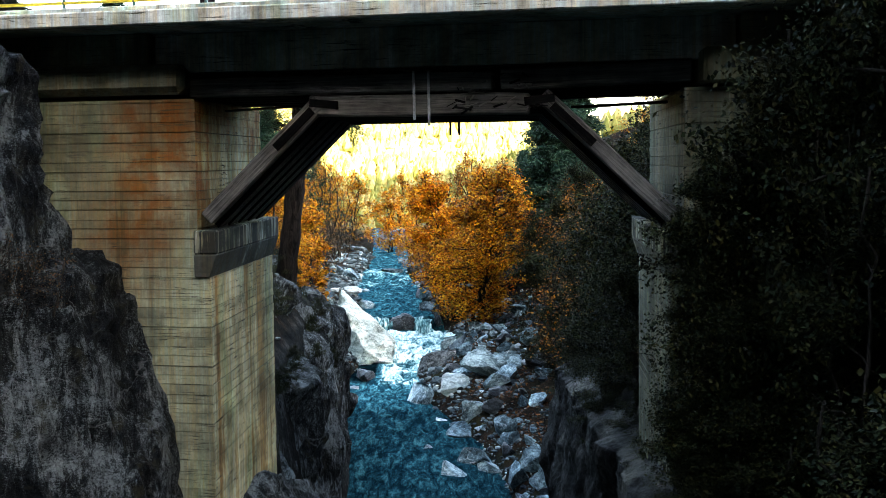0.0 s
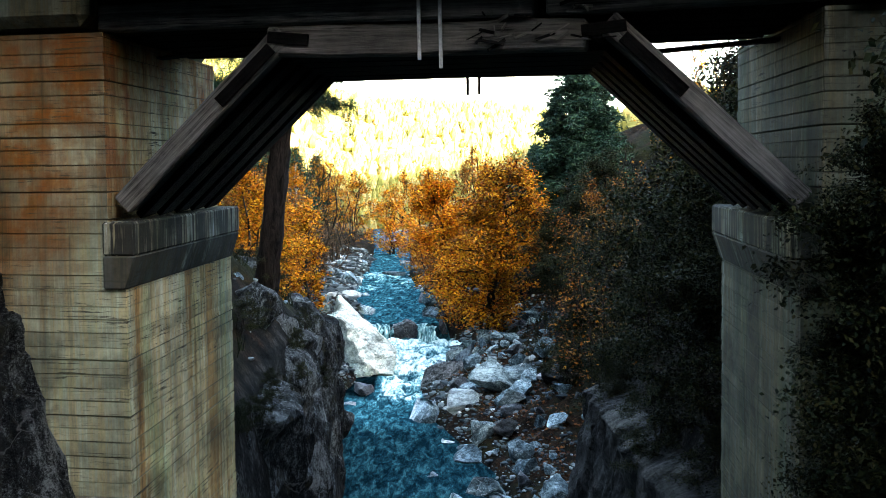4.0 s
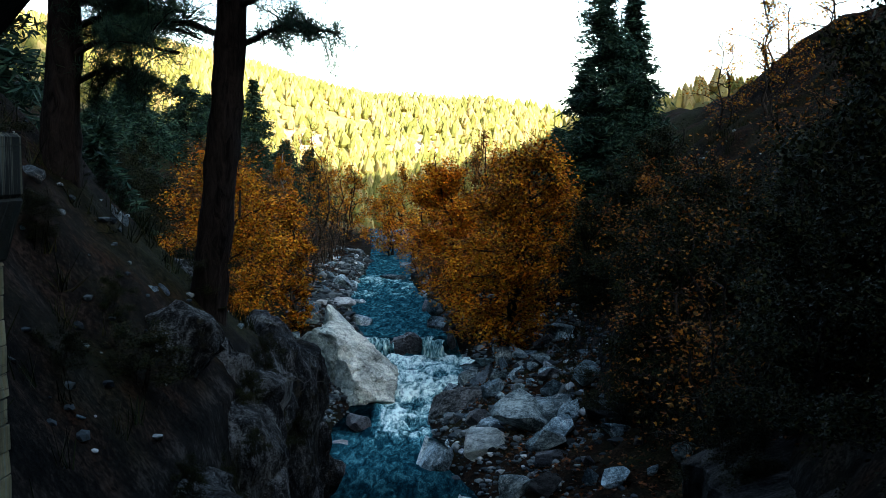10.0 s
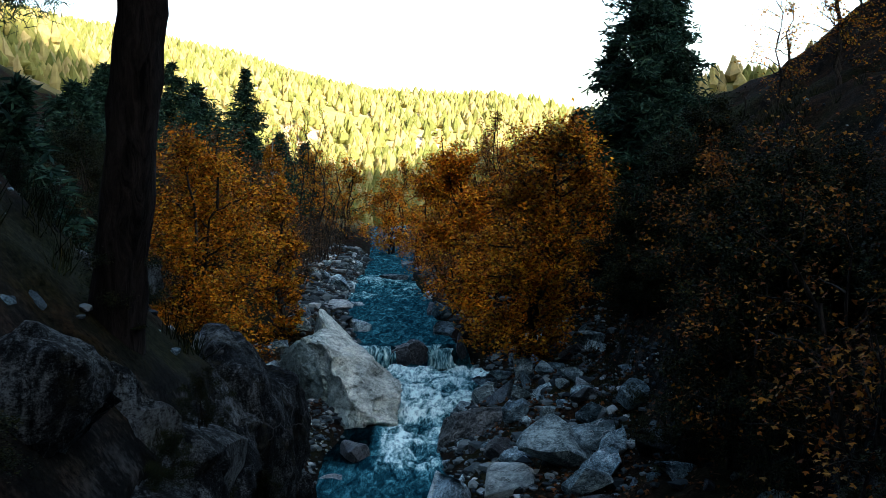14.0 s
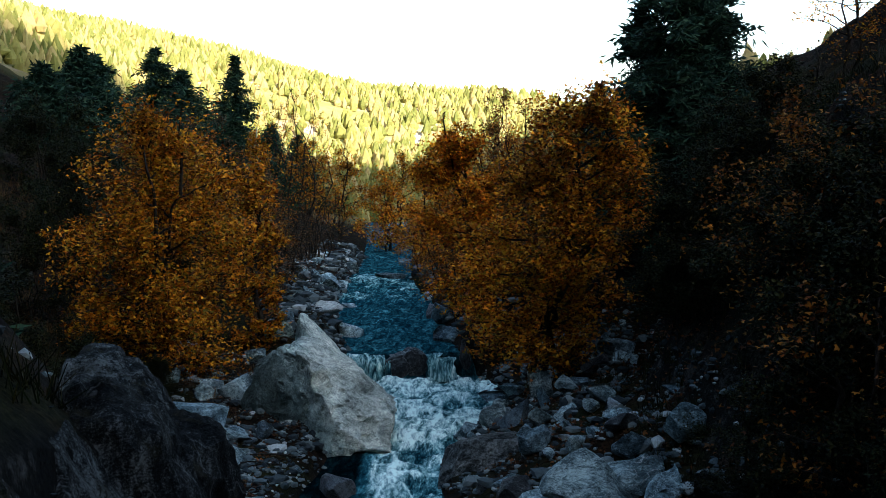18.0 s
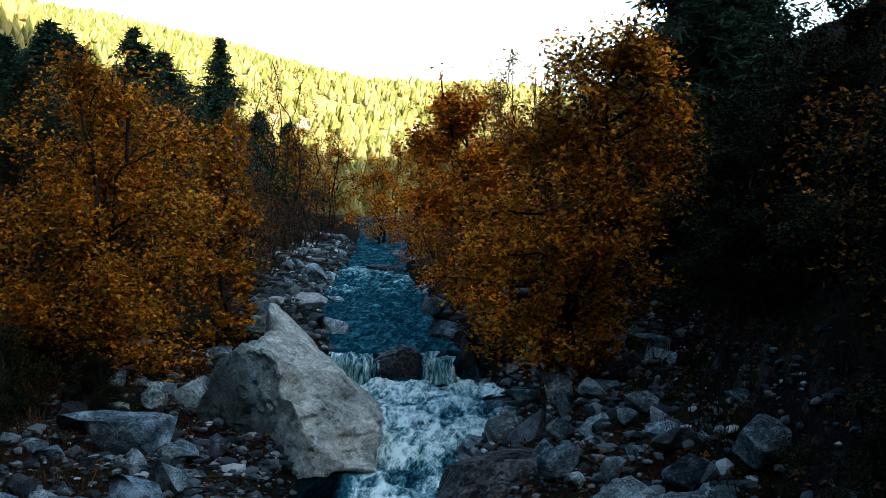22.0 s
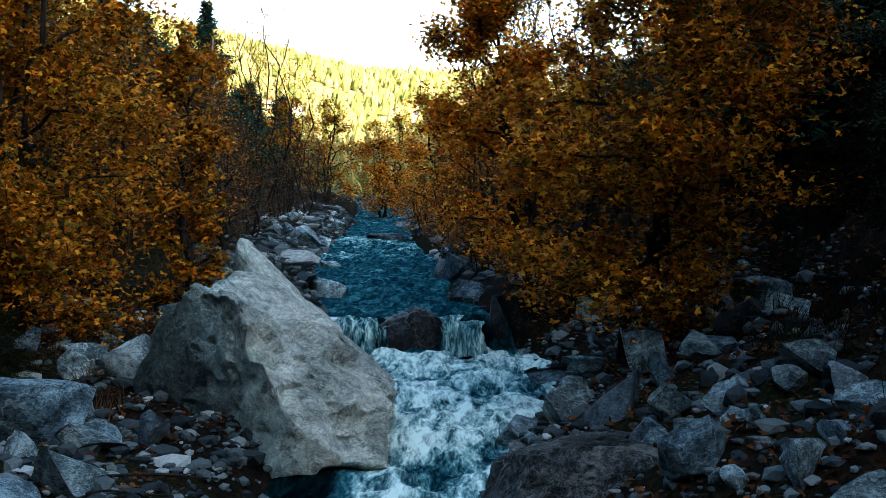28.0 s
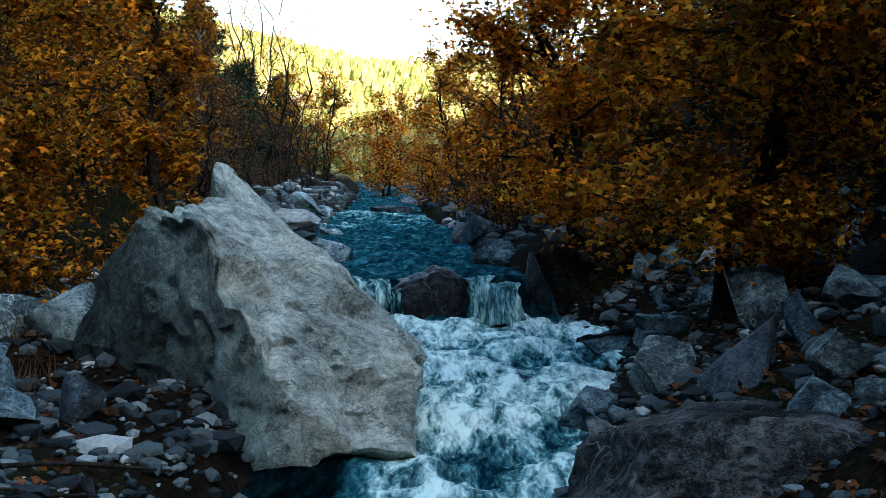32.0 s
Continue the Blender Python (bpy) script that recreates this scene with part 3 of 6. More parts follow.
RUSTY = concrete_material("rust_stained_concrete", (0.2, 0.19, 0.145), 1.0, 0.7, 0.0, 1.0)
# near-black concrete, painted as the shade below the corbel
UNDERSHADE = concrete_material("shade_dark_concrete", (0.028, 0.028, 0.025), 0.0, 0.6)
# about half the tone: the far pier's shade is put into the colour
SHADEPIER = concrete_material("shaded_pier_concrete", (0.075, 0.075, 0.055), 0.0, 0.95)
DRIPPED = concrete_material("drip_stained_concrete", (0.13, 0.128, 0.1), 0.0, 0.9, 0.95)
DARKCONCRETE = concrete_material("sooty_girder_concrete", (0.3, 0.295, 0.27), 0.0, 0.5)
EDGE = concrete_material("weathered_edge_concrete", (0.44, 0.44, 0.42), 0.0, 0.85)
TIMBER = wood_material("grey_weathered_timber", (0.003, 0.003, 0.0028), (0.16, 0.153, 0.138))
# black stands in for the shade under and behind the grey front timbers
BLACKTIMBER = wood_material("black_shaded_timber", (0.001, 0.001, 0.001), (0.008, 0.0075, 0.007))
STEEL = plain_material("dull_steel", (0.35, 0.36, 0.36), 0.5, 0.6)
GREENPAINT = plain_material("dark_green_paint", (0.03, 0.09, 0.075), 0.45)
YELLOWPAINT = plain_material("yellow_paint", (0.62, 0.43, 0.03), 0.5)
ASPHALT = plain_material("asphalt", (0.05, 0.05, 0.05), 0.9)
BARK = bark_material("grey_brown_bark", (0.004, 0.0035, 0.003), (0.04, 0.034, 0.028))
PINEBARK = bark_material("pine_bark", (0.002, 0.0018, 0.0016), (0.02, 0.016, 0.014), 0.7)
PALEBARK = bark_material("pale_bark", (0.12, 0.11, 0.1), (0.42, 0.39, 0.36))
ORANGE = leaf_material("orange_plane_leaves", [(0.11, 0.026, 0.003), (0.5, 0.12, 0.006), (0.76, 0.225, 0.0104), (0.82, 0.38, 0.022), (0.2, 0.12, 0.012)])
AMBER = leaf_material("amber_plane_leaves", [(0.08, 0.022, 0.002), (0.4, 0.11, 0.006), (0.6, 0.21, 0.011), (0.62, 0.31, 0.022), (0.12, 0.09, 0.012)])
RUSSET = leaf_material("russet_leaves", [(0.077, 0.0242, 0.0066), (0.187, 0.0605, 0.011), (0.33, 0.132, 0.0176), (0.132, 0.077, 0.022)])
BRONZE = leaf_material("bronze_plane_leaves", [(0.06, 0.016, 0.002), (0.32, 0.085, 0.006), (0.56, 0.19, 0.011), (0.62, 0.31, 0.022), (0.1, 0.07, 0.011)])
FALLEN = leaf_material("fallen_leaves", [(0.03, 0.012, 0.006), (0.08, 0.028, 0.01), (0.14, 0.05, 0.014), (0.05, 0.03, 0.014)], 0.1)
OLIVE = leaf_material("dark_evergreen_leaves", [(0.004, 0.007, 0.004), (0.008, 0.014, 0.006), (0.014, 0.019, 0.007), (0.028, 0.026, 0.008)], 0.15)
NEEDLE = leaf_material("dark_conifer_needles", [(0.01, 0.028, 0.02), (0.02, 0.05, 0.034), (0.035, 0.07, 0.04)], 0.2)
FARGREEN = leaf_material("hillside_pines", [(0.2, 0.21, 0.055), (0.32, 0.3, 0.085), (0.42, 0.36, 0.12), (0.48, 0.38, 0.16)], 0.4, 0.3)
BROWNLEAF = leaf_material("withered_brown_leaves", [(0.05, 0.028, 0.016), (0.1, 0.05, 0.024), (0.13, 0.078, 0.03), (0.06, 0.048, 0.03)])


# ---- ground, cliffs, river ----
def spaced(*runs):
    """Grid lines: (from, to, step) runs joined."""
    return np.unique(np.concatenate([np.arange(a, b, s) for a, b, s in runs] + [[runs[-1][1]]]))


gx = spaced((-1500, -200, 50), (-200, -60, 7), (-60, -24, 1.5), (-24, 22, 0.32), (22, 60, 1.5), (60, 200, 7), (200, 1500, 50))
gy = spaced((-1500, -330, 40), (-330, -60, 10), (-60, 0, 2.0), (0, 20, 0.8), (20, 130, 0.32), (130, 220, 1.2), (220, 600, 5), (600, 1500, 60))
GX, GY = np.meshgrid(gx, gy, indexing="ij")
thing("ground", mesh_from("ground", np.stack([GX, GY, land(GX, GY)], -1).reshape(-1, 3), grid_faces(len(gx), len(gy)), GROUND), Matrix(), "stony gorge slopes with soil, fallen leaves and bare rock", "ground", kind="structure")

# the river, rough in the rapids
ry, rs = np.arange(-40, 240, 0.16), np.linspace(0, 1, 64)
RY, RS = np.meshgrid(ry, rs, indexing="ij")
RX = (bank_left(RY) - 1.2) * (1 - RS) + (bank_right(RY) + 1.6) * RS
flat = np.stack([RX.ravel(), RY.ravel() * 0.45, 0 * RX.ravel()], 1)
mid_stream = 1 - np.abs(RS - 0.5) * 2
foam = (0.94 * smooth(78, 90, RY) * (1 - smooth(105.5, 106.2, RY)) * smooth(0.05, 0.35, mid_stream) + 0.3 * smooth(72, 80, RY) * (1 - smooth(81, 90, RY)) * smooth(0.2, 0.7, mid_stream)
        + 0.05 * smooth(40, 46, RY) * (1 - smooth(84, 88, RY)) * smooth(0.2, 0.8, mid_stream) + 0.55 * smooth(35, 37, RY) * (1 - smooth(38, 41, RY))
        + 0.33 * smooth(107, 108, RY) + 0.3 * smooth(128, 134, RY) * (1 - smooth(150, 158, RY)) + 0.2 * smooth(160, 170, RY))
foam = np.clip(foam + (0.04 + 0.08 * smooth(74, 84, RY)) * fbm(flat * 0.35, 3, 5).reshape(RY.shape) + 0.3 * smooth(101.5, 104.5, RY) * (1 - smooth(105.9, 106.3, RY)) * smooth(0.05, 0.3, mid_stream), 0.05, 1)
swell = (0.7 * fbm(flat * 1.1, 3, 31) + 0.35 * ridged(flat * 1.5, 3, 37)).reshape(RY.shape)
wave = (0.045 + 0.26 * np.clip(foam - 0.25, 0, 1)) * swell
foam = np.clip(foam + 0.3 * np.clip(foam - 0.1, 0, 1) * (swell - 0.15), 0.03, 1)
# no foam under the great boulder's overhang, so the water colour carries its dark reflection
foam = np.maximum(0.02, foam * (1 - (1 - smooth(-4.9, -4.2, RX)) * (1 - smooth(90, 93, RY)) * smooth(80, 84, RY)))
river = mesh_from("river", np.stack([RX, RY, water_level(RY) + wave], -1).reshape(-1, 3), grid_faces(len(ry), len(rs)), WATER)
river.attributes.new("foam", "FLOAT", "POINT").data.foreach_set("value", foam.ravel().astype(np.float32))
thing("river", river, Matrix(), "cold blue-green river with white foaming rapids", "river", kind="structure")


def curtain(x0, x1, y, top, drop, bulge, seed):
    """A sheet of falling water with ragged strands."""
    u, v = np.meshgrid(np.linspace(0, 1, 40), np.linspace(0, 1, 26), indexing="ij")
    p = np.stack([u.ravel() * (x1 - x0) * 3, 0 * u.ravel(), v.ravel() * 0.6], 1)
    strand = fbm(p, 4, seed).reshape(u.shape)
    lip = fbm(np.stack([u.ravel() * (x1 - x0) * 2.2, 0 * u.ravel(), 0 * u.ravel()], 1), 3, seed + 5).reshape(u.shape)
    yy = y + 0.9 * (1 - v) ** 4 - bulge * v**0.6 - 0.3 * strand * v - 0.25 * lip
    zz = top + 0.04 * strand + 0.13 * lip * v - drop * v ** (1.5 + 0.5 * lip)
    xx = x0 + (x1 - x0) * (0.5 + (u - 0.5) * (1.0 - 0.22 * v + 0.25 * v * v)) + 0.12 * fbm(np.stack([v.ravel() * 3, u.ravel(), 0 * u.ravel()], 1), 3, seed + 9).reshape(u.shape)
    back = np.stack([xx, yy + 0.22, zz - 0.05], -1).reshape(-1, 3)
    front = np.stack([xx, yy, zz], -1).reshape(-1, 3)
    f = grid_faces(40, 26)
    me = mesh_from("waterfall", np.concatenate([front, back]), [f, f[:, ::-1] + len(front)], FALL)
    return thing("waterfall", me, Matrix(), "low white curtain of water falling between dark rocks", "waterfall", "waterfalls over the ledge", "stuff")


curtain(-6.7, -5.5, 106.3, 1.36, 1.35, 0.3, 3)
curtain(-5.6, -4.75, 106.1, 1.3, 1.25, 0.5, 4)
curtain(-4.75, -4.3, 106.15, 1.2, 1.1, 0.2, 5)
curtain(-2.6, -1.75, 106.2, 1.33, 1.25, 0.6, 8)
curtain(-2.0, -1.0, 105.95, 1.2, 1.1, 0.8, 12)


def cliff(name, label, y0, y1, base_x, top_z, foot_z, side, lean, rough, seed, thick=2.5, step=0.15, material=None):
    """A rock wall along the river: side -1 faces right, +1 faces left. base_x, top_z: functions of y."""
    ys, vs = np.arange(y0, y1, step), np.linspace(0, 1, 56)
    Y, V = np.meshgrid(ys, vs, indexing="ij")
    top, foot = top_z(Y), foot_z
    Z = foot + (top - foot) * V
    p = np.stack([0 * Y.ravel(), Y.ravel(), Z.ravel()], 1)
    crag = ridged(p * np.array([1, 0.33, 0.22]), 4, seed).reshape(Y.shape) * 0.65 + fbm(p * np.array([1, 0.9, 0.6]), 4, seed + 3).reshape(Y.shape) * 0.35
    blocks = np.round(fbm(p * np.array([1, 0.5, 0.35]) + 5, 2, seed + 9).reshape(Y.shape) * 3) / 3
    X = base_x(Y) + side * (lean * (V - 0.2) * (top - foot) - rough * crag - 0.5 * rough * blocks + np.clip(V - 0.86, 0, 1) * 10 * thick * 0.7)
    Z = Z - np.clip(V - 0.86, 0, 1) * 2.5 + 0.18 * crag * V
    Yd = Y + 0.25 * fbm(p * 0.8 + 31, 3, seed + 5).reshape(Y.shape)
    end = np.minimum(smooth(y0, y0 + 1.6, Y), 1 - smooth(y1 - 2.2, y1, Y))
    X = X + side * (1 - end) * 3.0
    me = mesh_from(name, np.stack([X, Yd, Z], -1).reshape(-1, 3), grid_faces(*Y.shape) if side < 0 else grid_faces(*Y.shape)[:, ::-1], material or CLIFF, True, 32)
    return thing(name, me, Matrix(), label, "cliff", kind="structure")


cliff("cliff_left", "dark cracked rock cliff with scrub along the river", 29.0, 75.0, lambda y: np.interp(y, (32, 37, 47, 55, 62, 68, 75), (-5.8, -4.8, -4.7, -5.2, -5.8, -6.4, -7.4)),
      lambda y: np.interp(y, (29, 36, 44, 50, 56, 62, 68, 75), (8.6, 8.8, 9.3, 9.8, 8.8, 6.6, 4.6, 2.2)), -1.5, -1, 0.06, 0.75, 41)
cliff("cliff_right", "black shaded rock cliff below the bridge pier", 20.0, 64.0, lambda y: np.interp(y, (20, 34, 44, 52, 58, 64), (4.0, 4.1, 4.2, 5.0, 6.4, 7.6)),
      lambda y: np.interp(y, (20, 30, 40, 50, 58, 64), (9.4, 9.0, 8.4, 7.4, 5.6, 4.4)), -1.5, 1, 0.05, 0.5, 77, material=SHADEROCK)


def crag(name, label, centre, size, seed, cuts=10, rough=0.1, turn=0.0, material=None, level=6, category="rock", group=""):
    v, f = stone_shape(seed, level, cuts, rough, (1, 1, 1))
    v = v * np.array(size)
    me = mesh_from(name, v, f, material or CLIFF, True, 32)
    return thing(name, me, pose(*centre, 0, 0, turn), label, category, group)


crag("rock_ledge", "pale stone ledge at the foot of the pier", (-4.7, 28.6, 6.2), (1.4, 4.0, 1.6), 19, 10, 0.1, -6)
crag("rock_outcrop", "dark rock shelf under the shaded pier", (6.3, 25.2, 6.6), (2.6, 5.2, 2.7), 23, 10, 0.1, -4, SHADEROCK)
crag("rock_outcrop", "dark mossy rock jutting from the slope", (-9.2, 66.5, 3.4), (3.2, 4.2, 2.8), 27, 11, 0.12, 12)
crag("rock_outcrop", "dark mossy rock jutting from the slope", (-8.6, 73.0, 1.6), (2.2, 3.0, 2.0), 29, 11, 0.12, -10)
crag("rock_outcrop", "dark mossy rock jutting from the slope", (-12.6, 61.5, 7.5), (3.0, 3.4, 2.6), 31, 11, 0.12, 30)
crag("rock_outcrop", "dark mossy rock jutting from the slope", (-6.6, 58.5, 6.4), (1.9, 2.8, 2.3), 33, 11, 0.12, 0)
for k, (x, y, z, w, d, h) in enumerate(((-6.0, 49.6, 8.6, 1.0, 1.5, 1.3), (-6.0, 52.6, 7.8, 1.0, 1.7, 1.7), (-6.0, 55.6, 6.6, 0.9, 1.8, 1.9), (-6.2, 59.4, 4.6, 1.0, 1.9, 2.2), (-6.6, 63.0, 3.2, 1.1, 2.0, 2.2), (-7.0, 66.8, 2.2, 1.1, 2.0, 1.8), (-6.9, 70.6, 1.2, 1.2, 1.9, 1.5), (-7.9, 54.5, 10.2, 1.3, 1.6, 1.1), (-6.6, 46.4, 9.6, 1.1, 1.4, 1.0), (-5.7, 42.5, 6.0, 1.0, 1.8, 2.6), (-5.6, 38.0, 5.0, 0.9, 1.6, 2.8))):
    crag("rock_outcrop", "dark jagged rock with paler broken edges on the cliff", (x, y, z), (w, d, h), 301 + k, 12, 0.12, 17 * k, None, 4)
crag("rock_outcrop", "cracked rock column standing out of the cliff", (-5.0, 46.5, 3.0), (1.5, 2.6, 4.0), 35, 10, 0.12, 0)


# ---- the bridges: skewed to the river ----
ORIGIN, ALONG, ACROSS = Vector((-0.25, 24.55, 0)), Vector((0.976, -0.216, 0)), Vector((0.065, 0.998, 0))


def at(u, v, z):
    return u * ALONG + v * ACROSS + Vector((0, 0, z))


def skew_box(name, u0, u1, v0, v1, z0, z1, material, parent, bevel=0.015, label="", jitter=0.0, seed=0, low=None):
    """A block in the bridge's skewed frame. low: (u0, u1) at its foot, where the block is battered."""
    bm = bmesh.new()
    lo = low or (u0, u1)
    mid = at((u0 + u1) / 2, (v0 + v1) / 2, (z0 + z1) / 2)
    rng = random.Random(seed)
    j = lambda: rng.uniform(-jitter, jitter)
    dv = j()
    corners = [at(a + j(), b + dv, z) - mid for z, (p, q) in ((z0, lo), (z1, (u0, u1))) for a, b in ((p, v0), (q, v0), (q, v1), (p, v1))]
    vs = [bm.verts.new(c) for c in corners]
    for f in ((3, 2, 1, 0), (4, 5, 6, 7), (0, 1, 5, 4), (1, 2, 6, 5), (2, 3, 7, 6), (3, 0, 4, 7)):
        bm.faces.new([vs[k] for k in f])
    if bevel:
        bmesh.ops.bevel(bm, geom=bm.edges[:], offset=bevel, segments=1, affect="EDGES")
    return part(name, (bm, material), parent, Matrix.Translation(mid), label)


def beam(name, a, b, wide, deep, material, parent, label="", wobble=0.012, seed=0):
    """A squared timber or bar from a to b (bridge frame), wide across the river's line, deep upright to it."""
    a, b = Vector(a), Vector(b)
    me = box_mesh(name, ((b - a).length, wide, deep), material, min(wide, deep) * 0.1, wobble, 10 if wobble else 0, seed)
    x = (b - a).normalized()
    y = ACROSS - x * ACROSS.dot(x)
    y.normalize()
    r = Matrix((x, y, x.cross(y))).transposed().to_4x4()
    return part(name, me, parent, Matrix.Translation((a + b) / 2) @ r, label)


bridge = tagged(new("road_bridge"), "old concrete road bridge on tall board-marked piers", "bridge")
bridge.location = ORIGIN
skew_box("deck_slab", -20, 22, -1.0, 7.6, 17.5, 17.78, DARKCONCRETE, bridge)
skew_box("edge_beam", -20, 22, -1.35, -0.98, 17.5, 17.8, EDGE, bridge, 0.03, "pale chipped concrete edge with black stains")
skew_box("edge_beam", -20, 22, 7.58, 7.95, 17.5, 17.8, EDGE, bridge, 0.03)
skew_box("kerb", -20, 22, -0.97, -0.6, 17.782, 17.93, EDGE, bridge, 0.02)
skew_box("road_surface", -20, 22, -0.59, 7.2, 17.785, 17.83, ASPHALT, bridge, 0)
for k, v in enumerate((0.45, 2.4, 4.4, 6.2)):
    skew_box("girder", -5.9, 5.95, v, v + 0.42, 16.68, 17.498, DARKCONCRETE, bridge, 0.02)
for v in (1.4, 3.4, 5.4):
    skew_box("cross_beam", -0.15, 0.2, v - 0.5, v + 0.5, 16.85, 17.497, DARKCONCRETE, bridge, 0.02)
# abutment walls above the caps
skew_box("abutment_wall", -14, -5.95, 0.1, 7.2, 16.853, 17.496, CONCRETE, bridge, 0.02)
skew_box("abutment_wall", 6.0, 16, 0.1, 7.2, 16.853, 17.496, CONCRETE, bridge, 0.02)
skew_box("pier_cap", -9.6, -5.12, -0.12, 6.9, 16.22, 16.85, CONCRETE, bridge, 0.16, "rounded concrete cap")
skew_box("pier_cap", 5.25, 10.0, -0.25, 6.9, 16.18, 16.85, CONCRETE, bridge, 0.06)


def pier(side, material, outer):
    """A pier of board courses, with a corbel for the timber struts."""
    p = new("pier")
    p.parent = bridge
    tagged(p, "concrete pier with rust-brown stain and board marks" if side < 0 else "shaded concrete pier grown over by shrubs")
    face = lambda u: (min(side * u, side * outer), max(side * u, side * outer))
    z, k = 6.6, 0
    while z < 16.08:
        low = z < 12.44
        h = 0.2 + 0.02 * math.sin(k * 2.3)
        top = min(z + h, 12.449) if low else min(z + h, 16.13)
        if top - z > 0.03:
            skew_box("course", *face(4.67 if low else 4.93), 0.0 if low else 0.02, 6.4, z, top - (0.006, 0.012, 0.005, 0.018, 0.006, 0.008, 0.012)[(k * 5 + k // 3) % 7], material, p, 0.006, "", 0.01, 100 + k + (0 if side < 0 else 60))
        z, k = top, k + 1
    # corbel: a block with a sloped underside, coloured dark for its shade
    lo, hi = face(4.68), face(4.5)
    inner = (lo, hi) if side < 0 else (lo, hi)
    skew_box("corbel_slope", min(side * 4.5, side * 5.0), max(side * 4.5, side * 5.0), -0.06, 6.46, 12.45, 12.93, UNDERSHADE, p, 0.02, "underside coloured near black as shade", 0, 0, (min(side * 4.66, side * 5.0), max(side * 4.66, side * 5.0)))
    skew_box("corbel", min(side * 4.5, side * 5.0), max(side * 4.5, side * 5.0), -0.06, 6.46, 12.932, 13.42, DRIPPED, p, 0.03, "corbel block with black drip stains")
    return p


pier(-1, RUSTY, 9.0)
pier(1, SHADEPIER, 9.0)

# railing over the edge
rail = tagged(new("bridge_railing"), "green steel railing with a yellow lower rail", "railing")
rail.location = ORIGIN
for k in range(-10, 14):
    u = k * 1.53 + 0.2
    beam("post", at(u, -0.8, 17.93), at(u, -0.8, 18.95), 0.06, 0.06, GREENPAINT, rail, "", 0)
for z, m, r in ((18.05, YELLOWPAINT, 0.06), (18.5, GREENPAINT, 0.045), (18.93, GREENPAINT, 0.06)):
    beam("rail", at(-16, -0.8, z), at(20.3, -0.8, z), r, r, m, rail, "yellow painted rail" if m is YELLOWPAINT else "", 0)

# the older timber bridge below
old = tagged(new("timber_bridge"), "abandoned timber strut bridge, grey, split and rotting", "bridge")
old.location = ORIGIN
rng = random.Random(4)
for k, v in enumerate((0.5, 1.45, 2.4, 3.35, 4.3, 5.2)):
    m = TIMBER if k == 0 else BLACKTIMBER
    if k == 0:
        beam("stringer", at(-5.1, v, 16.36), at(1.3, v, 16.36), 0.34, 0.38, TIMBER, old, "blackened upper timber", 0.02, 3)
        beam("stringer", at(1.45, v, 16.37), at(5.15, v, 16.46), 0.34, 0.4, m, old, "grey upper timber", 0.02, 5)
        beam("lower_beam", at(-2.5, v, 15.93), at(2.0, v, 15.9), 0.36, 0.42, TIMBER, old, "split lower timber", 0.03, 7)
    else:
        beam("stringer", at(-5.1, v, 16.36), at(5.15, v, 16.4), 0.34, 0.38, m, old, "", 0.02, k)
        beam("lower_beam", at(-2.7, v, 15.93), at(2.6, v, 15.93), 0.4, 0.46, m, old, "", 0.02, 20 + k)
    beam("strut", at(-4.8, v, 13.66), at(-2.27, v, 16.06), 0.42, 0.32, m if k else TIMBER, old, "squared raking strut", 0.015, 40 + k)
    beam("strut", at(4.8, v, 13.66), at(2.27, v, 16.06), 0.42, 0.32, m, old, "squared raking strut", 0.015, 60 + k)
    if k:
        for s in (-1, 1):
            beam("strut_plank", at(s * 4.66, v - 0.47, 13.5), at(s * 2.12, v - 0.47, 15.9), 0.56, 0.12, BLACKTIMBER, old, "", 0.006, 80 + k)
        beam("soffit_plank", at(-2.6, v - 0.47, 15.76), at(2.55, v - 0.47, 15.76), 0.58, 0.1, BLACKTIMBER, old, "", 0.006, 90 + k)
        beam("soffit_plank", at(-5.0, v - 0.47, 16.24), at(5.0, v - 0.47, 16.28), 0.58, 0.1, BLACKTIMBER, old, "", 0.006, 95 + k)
for s in (-1, 1):
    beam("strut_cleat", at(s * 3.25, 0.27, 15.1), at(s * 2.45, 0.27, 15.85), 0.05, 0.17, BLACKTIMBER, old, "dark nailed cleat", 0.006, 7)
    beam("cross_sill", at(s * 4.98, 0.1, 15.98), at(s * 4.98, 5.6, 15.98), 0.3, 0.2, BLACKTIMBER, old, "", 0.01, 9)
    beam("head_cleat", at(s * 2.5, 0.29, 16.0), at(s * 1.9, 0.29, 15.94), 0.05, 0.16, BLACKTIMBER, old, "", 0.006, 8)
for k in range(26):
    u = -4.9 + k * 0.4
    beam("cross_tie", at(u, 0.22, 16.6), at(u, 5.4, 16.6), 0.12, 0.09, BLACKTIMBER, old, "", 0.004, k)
for u in (-0.32, -0.02):
    beam("iron_rod", at(u, 0.27, 16.58), at(u + 0.01, 0.27, 15.62 if u < -0.1 else 15.5), 0.05, 0.05, STEEL, old, "pale iron hanger rod", 0)
for u in (0.12, 0.33):
    beam("iron_pin", at(u, 5.3, 15.75), at(u, 5.3, 15.4), 0.05, 0.05, BLACKTIMBER, old, "", 0)
